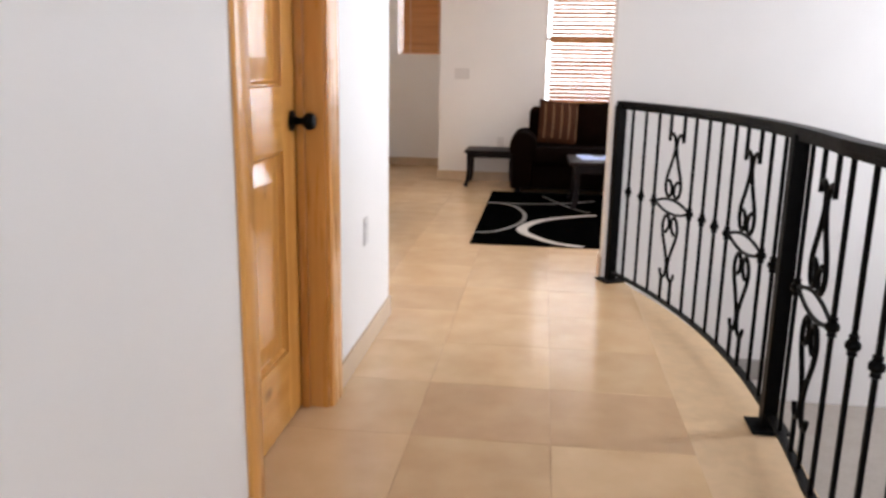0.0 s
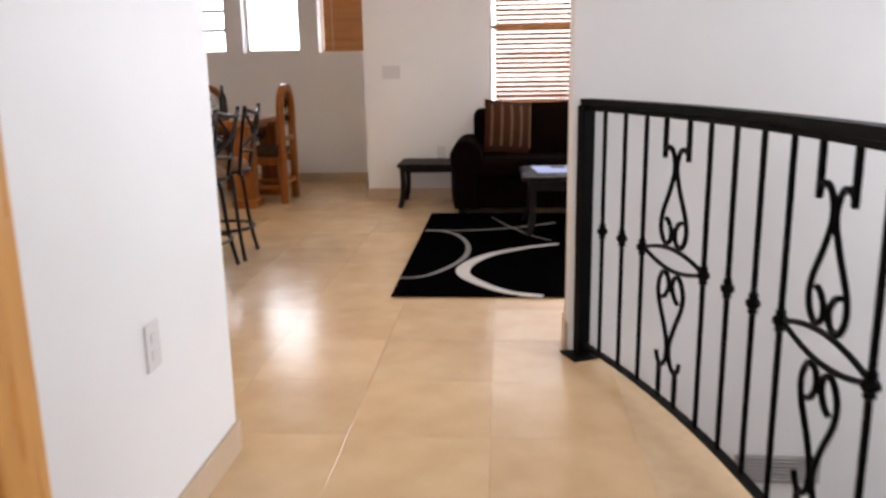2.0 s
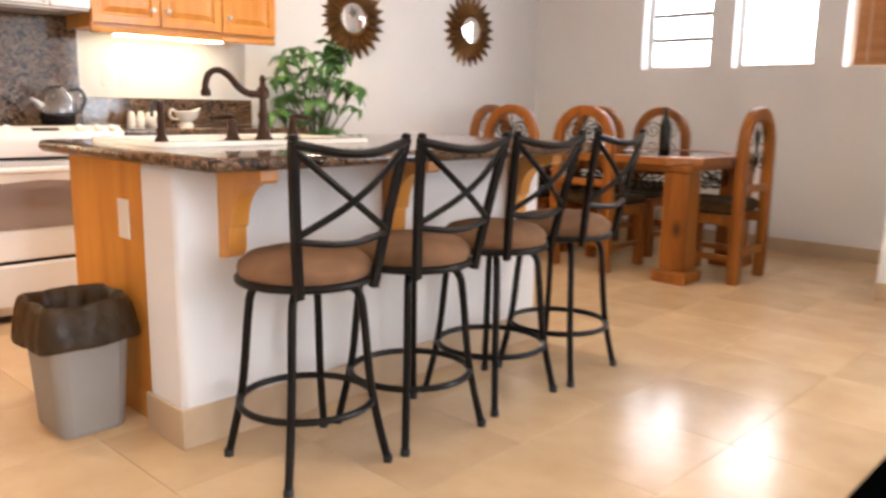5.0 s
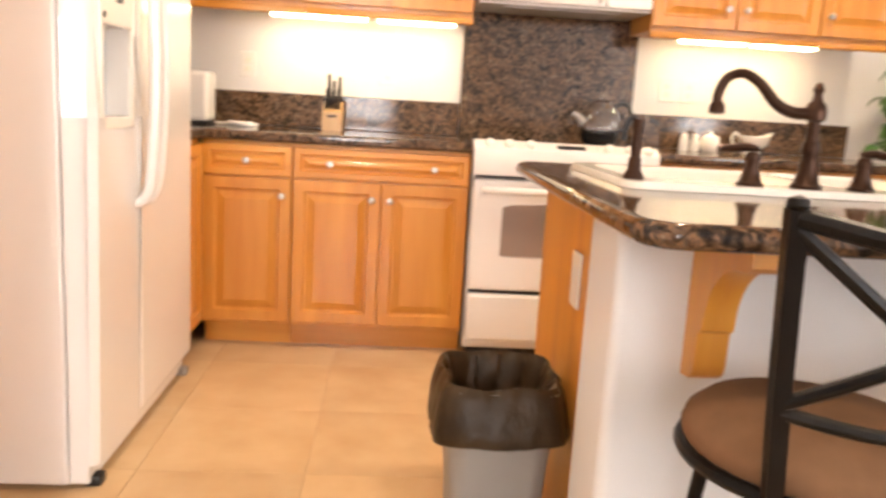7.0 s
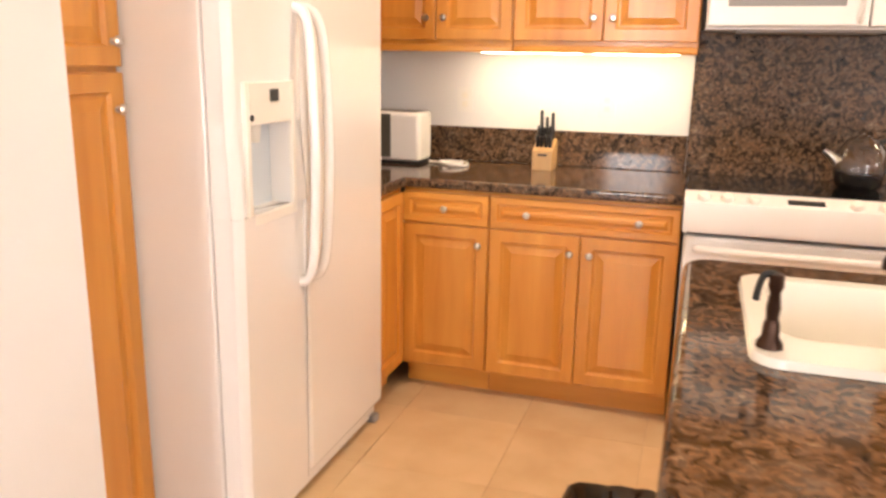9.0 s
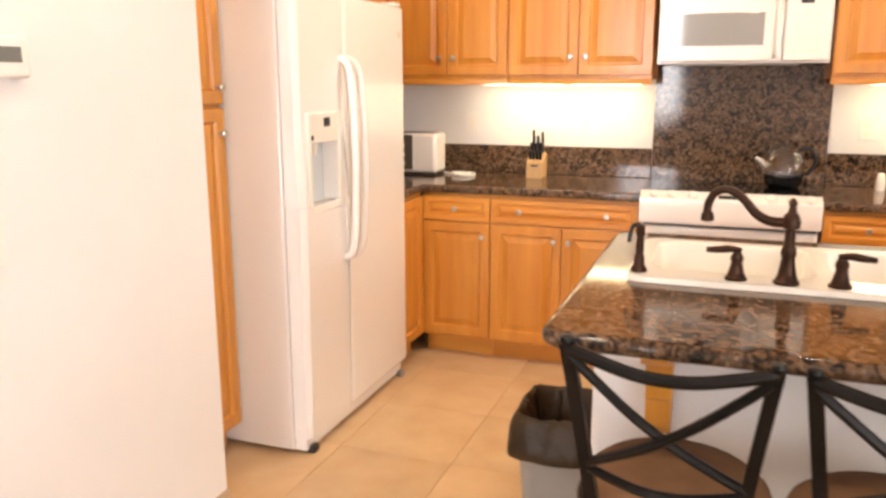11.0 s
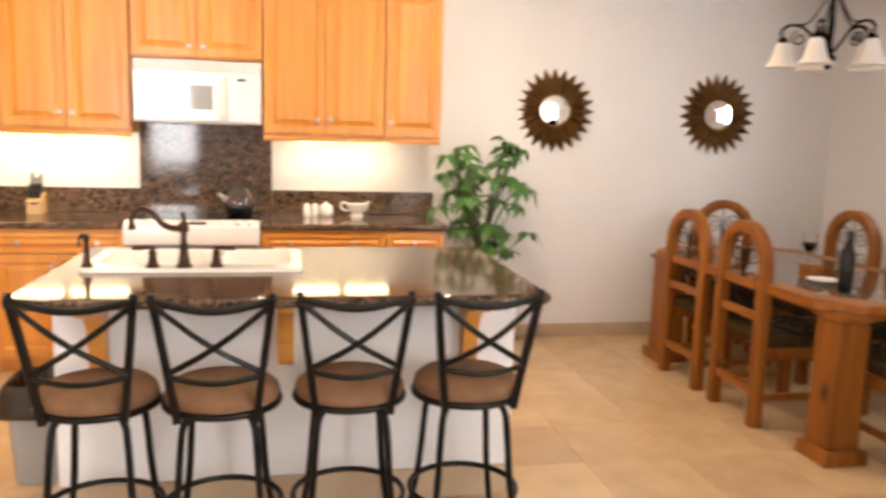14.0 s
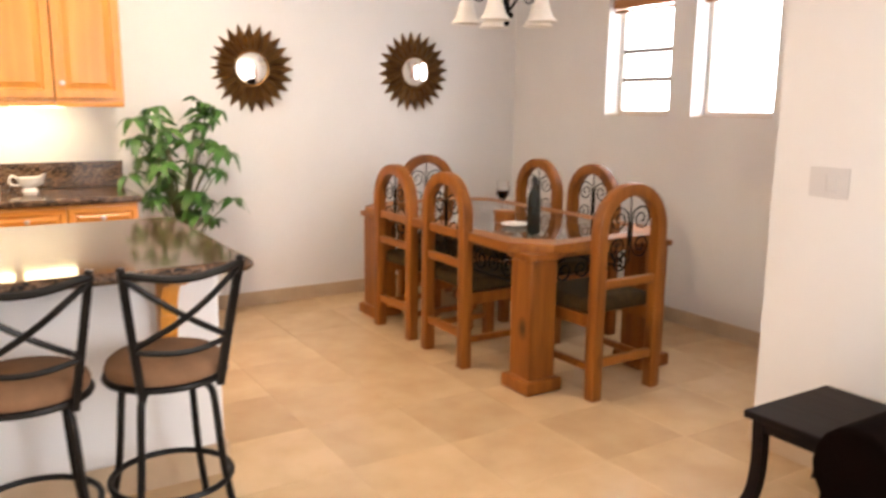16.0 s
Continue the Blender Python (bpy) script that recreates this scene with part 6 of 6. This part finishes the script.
def railing():
    r = thing("railing", "curved black wrought iron railing over the stairs", "railing", pose(0, 0, 0))
    total = ARC[-1]
    zt, zb = 1.030, 0.055
    N = 110
    part("handrail", tube([on_rail(total * k / N)[0] + Vector((0, 0, zt + 0.012)) for k in range(N + 1)], 0.02, flat=(0.052, 0.026)), IRON, r, "moulded black iron handrail")
    part("channel", tube([on_rail(total * k / N)[0] + Vector((0, 0, zt - 0.012)) for k in range(N + 1)], 0.02, flat=(0.030, 0.016)), IRON, r)
    part("bottom_rail", tube([on_rail(total * k / N)[0] + Vector((0, 0, zb)) for k in range(N + 1)], 0.02, flat=(0.028, 0.012)), IRON, r)
    def place(ob, s):
        p, d = on_rail(s)
        ob.location = p
        ob.rotation_euler = (0, 0, math.atan2(d.y, d.x))
        return ob
    def knot(bm, x=0.0, z=0.555):
        return lathe([(0.007, z - 0.03), (0.014, z - 0.026), (0.012, z - 0.014), (0.019, z - 0.008), (0.021, z), (0.019, z + 0.008), (0.012, z + 0.014), (0.014, z + 0.026), (0.007, z + 0.03)], 8, bm=bm, at=(x, 0, 0))
    first = {}
    def shared(name, make, s, label="", key=None):
        key = key or name
        if key not in first:
            first[key] = part(name, make(), IRON, r, label)
            ob = first[key]
        else:
            ob = new(name, first[key].data)
            ob.parent = r
            if label:
                ob["label"] = label
        return place(ob, s)
    def baluster():
        bm = box(-0.0065, -0.0065, zb, 0.0065, 0.0065, zt - 0.012, 0.0015, seg=1)
        return knot(bm)
    def post():
        bm = box(-0.026, -0.026, 0.008, 0.026, 0.026, zt, 0.004)
        box(-0.065, -0.065, 0.0, 0.065, 0.065, 0.010, 0.002, bm=bm)
        return bm
    GAP = 0.41
    h, rr = GAP / 2, 0.0085
    def oval():
        bm = bmesh.new()
        for s in (-1, 1):
            tube(curve([(-h, 0, 0.555), (-h * 0.5, 0, 0.555 + s * 0.026), (0, 0, 0.555 + s * 0.036), (h * 0.5, 0, 0.555 + s * 0.026), (h, 0, 0.555)], 5), 0.0075, 6, bm=bm)
        return bm
    def upper_scroll(s):
        return tube(curve([(s * 0.078, 0, 0.882), (s * 0.070, 0, 0.905), (s * 0.048, 0, 0.918), (s * 0.022, 0, 0.905), (s * 0.008, 0, 0.870), (s * 0.010, 0, 0.835), (s * 0.035, 0, 0.775), (s * 0.075, 0, 0.700),
                           (s * 0.082, 0, 0.645), (s * 0.055, 0, 0.605), (s * 0.022, 0, 0.612), (s * 0.012, 0, 0.645), (s * 0.030, 0, 0.675), (s * 0.050, 0, 0.685)], 5), rr, 6)
    def lower_scroll(s):
        return tube(curve([(s * 0.078, 0, 0.220), (s * 0.070, 0, 0.195), (s * 0.048, 0, 0.180), (s * 0.022, 0, 0.195), (s * 0.008, 0, 0.232), (s * 0.010, 0, 0.270), (s * 0.035, 0, 0.330), (s * 0.075, 0, 0.405),
                           (s * 0.082, 0, 0.460), (s * 0.055, 0, 0.503), (s * 0.022, 0, 0.497), (s * 0.012, 0, 0.462), (s * 0.030, 0, 0.430), (s * 0.050, 0, 0.418)], 5), rr, 6)
    def upper_stub(s):
        return box(s * 0.075 - 0.0065, -0.0065, 0.885, s * 0.075 + 0.0065, 0.0065, zt - 0.012)
    def lower_stub(s):
        return box(s * 0.055 - 0.0065, -0.0065, zb, s * 0.055 + 0.0065, 0.0065, 0.186)
    def motif(s):
        shared("oval_ring", oval, s, "pointed oval iron ring")
        for side in (-1, 1):
            for n, (name, make) in enumerate((("scroll", upper_scroll), ("scroll", lower_scroll), ("stub_bar", upper_stub), ("stub_bar", lower_stub))):
                shared(name, lambda: make(side), s, "", (n, side))
    u = 0.147
    s = 0.0
    shared("post", post, 0.005, "square iron post with base plate")
    pattern = ["b", "b", "f", "m", "f", "b", "b", "f", "m", "f", "b", "p", "f", "m", "f", "b", "b", "b", "f", "m", "f", "b", "p", "b", "f", "m", "f", "b", "b"]
    for k, c in enumerate(pattern):
        if c == "m":
            motif(s + GAP / 2)
            s += GAP - u
            continue
        s += u
        if s > total:
            break
        if c == "p":
            shared("post", post, s, "square iron post with base plate")
        else:
            shared("baluster", baluster, s)


railing()
vt = thing("wall_vent", "grey louvred vent low on the stair wall", "vent", pose(5.22, -0.20, -0.52))
part("frame", box(-0.18, -0.008, -0.065, 0.18, 0, 0.065, 0.002), VENTM, vt)
for k in range(7):
    part("louvre", rotated(box(-0.165, -0.002, -0.006, 0.165, 0.002, 0.006), pose(0, -0.010, -0.05 + 0.0165 * k, 35)), VENTM, vt)

# ---- floor tiles ----
TS, JOINT = 0.4725, 0.0015
tiles = []
for i in range(-9, 10):
    for j in range(-14, 16):
        x0, y0 = 3.537 + i * TS, -1.957 + j * TS
        x1, y1 = x0 + TS, y0 + TS
        if x1 < XW + 0.02 or y1 < YS or x0 > XE or y0 > YD:
            continue
        cx, cy = (x0 + x1) / 2, (y0 + y1) / 2
        if cy > YL + 0.3 and cx > XP + 0.3 or (cx < XH - 0.3 and cy < YLEFT):
            continue
        far = max((x1 > edge_x(y)) for y in (y0, (y0 + y1) / 2, y1)) if y0 < -0.2 else False
        if far and y0 < -0.2 and x0 > max(edge_x(min(y, -0.2)) for y in (y0, cy, y1)) and y1 < -0.1:
            continue
        if x0 > 4.4 and y0 < -0.2 and y1 < -0.04:
            continue
        tiles.append((x0, y0, x1, y1, far and y0 < -0.2))
random.Random(3).shuffle(tiles)
near = lambda t: abs(t[0] - 2.6) / 3.2 + abs(t[1] - 0.3) / 4.2
tiles.sort(key=near)
half = (TS - JOINT) / 2


def tile_bm():
    return box(-half, -half, -0.006, half, half, 0.0, 0.0007, seg=1)


shared_tile, dark_tile = None, None
rest = bmesh.new()
for n, (x0, y0, x1, y1, cut) in enumerate(tiles):
    cx, cy = (x0 + x1) / 2, (y0 + y1) / 2
    if cut:
        ys = [y0 + JOINT / 2 + (TS - JOINT) * k / 8 for k in range(9)]
        right_side = [(min(cx + half, edge_x(min(y, -0.2)) + 0.012 if y < -0.14 else cx + half), y) for y in ys]
        poly = [(cx - half, ys[-1]), (cx - half, ys[0])] + [(max(x, cx - half + 0.004), y) for x, y in right_side]
        if max(x for x, _ in right_side) < cx - half + 0.02:
            continue
        bm = prism(poly, -0.006, 0.0)
        if n < 300:
            part("tile", bm, TILE, FLOOR)
        else:
            bm.free()
        continue
    dark = (cy < -1.9 and cy > -2.45 and 3.5 < cx < 4.5)
    if n < 300 and dark:
        if dark_tile is None:
            dark_tile = part("tile", tile_bm(), TILE_D, FLOOR)
            ob = dark_tile
        else:
            ob = new("tile", dark_tile.data)
            ob.parent = FLOOR
        ob.location = (cx, cy, 0.0)
    elif n < 300:
        if shared_tile is None:
            shared_tile = part("tile", tile_bm(), TILE, FLOOR)
            ob = shared_tile
        else:
            ob = new("tile", shared_tile.data)
            ob.parent = FLOOR
        ob.location = (cx, cy, 0.0)
        ob.rotation_euler = (0, 0, (n * 7 % 4) * math.pi / 2)
    else:
        box(cx - half, cy - half, -0.006, cx + half, cy + half, 0.0, bm=rest)
tagged(part("tile_field", rest, TILE, FLOOR, "polished beige travertine tiles further off"), kind="stuff")
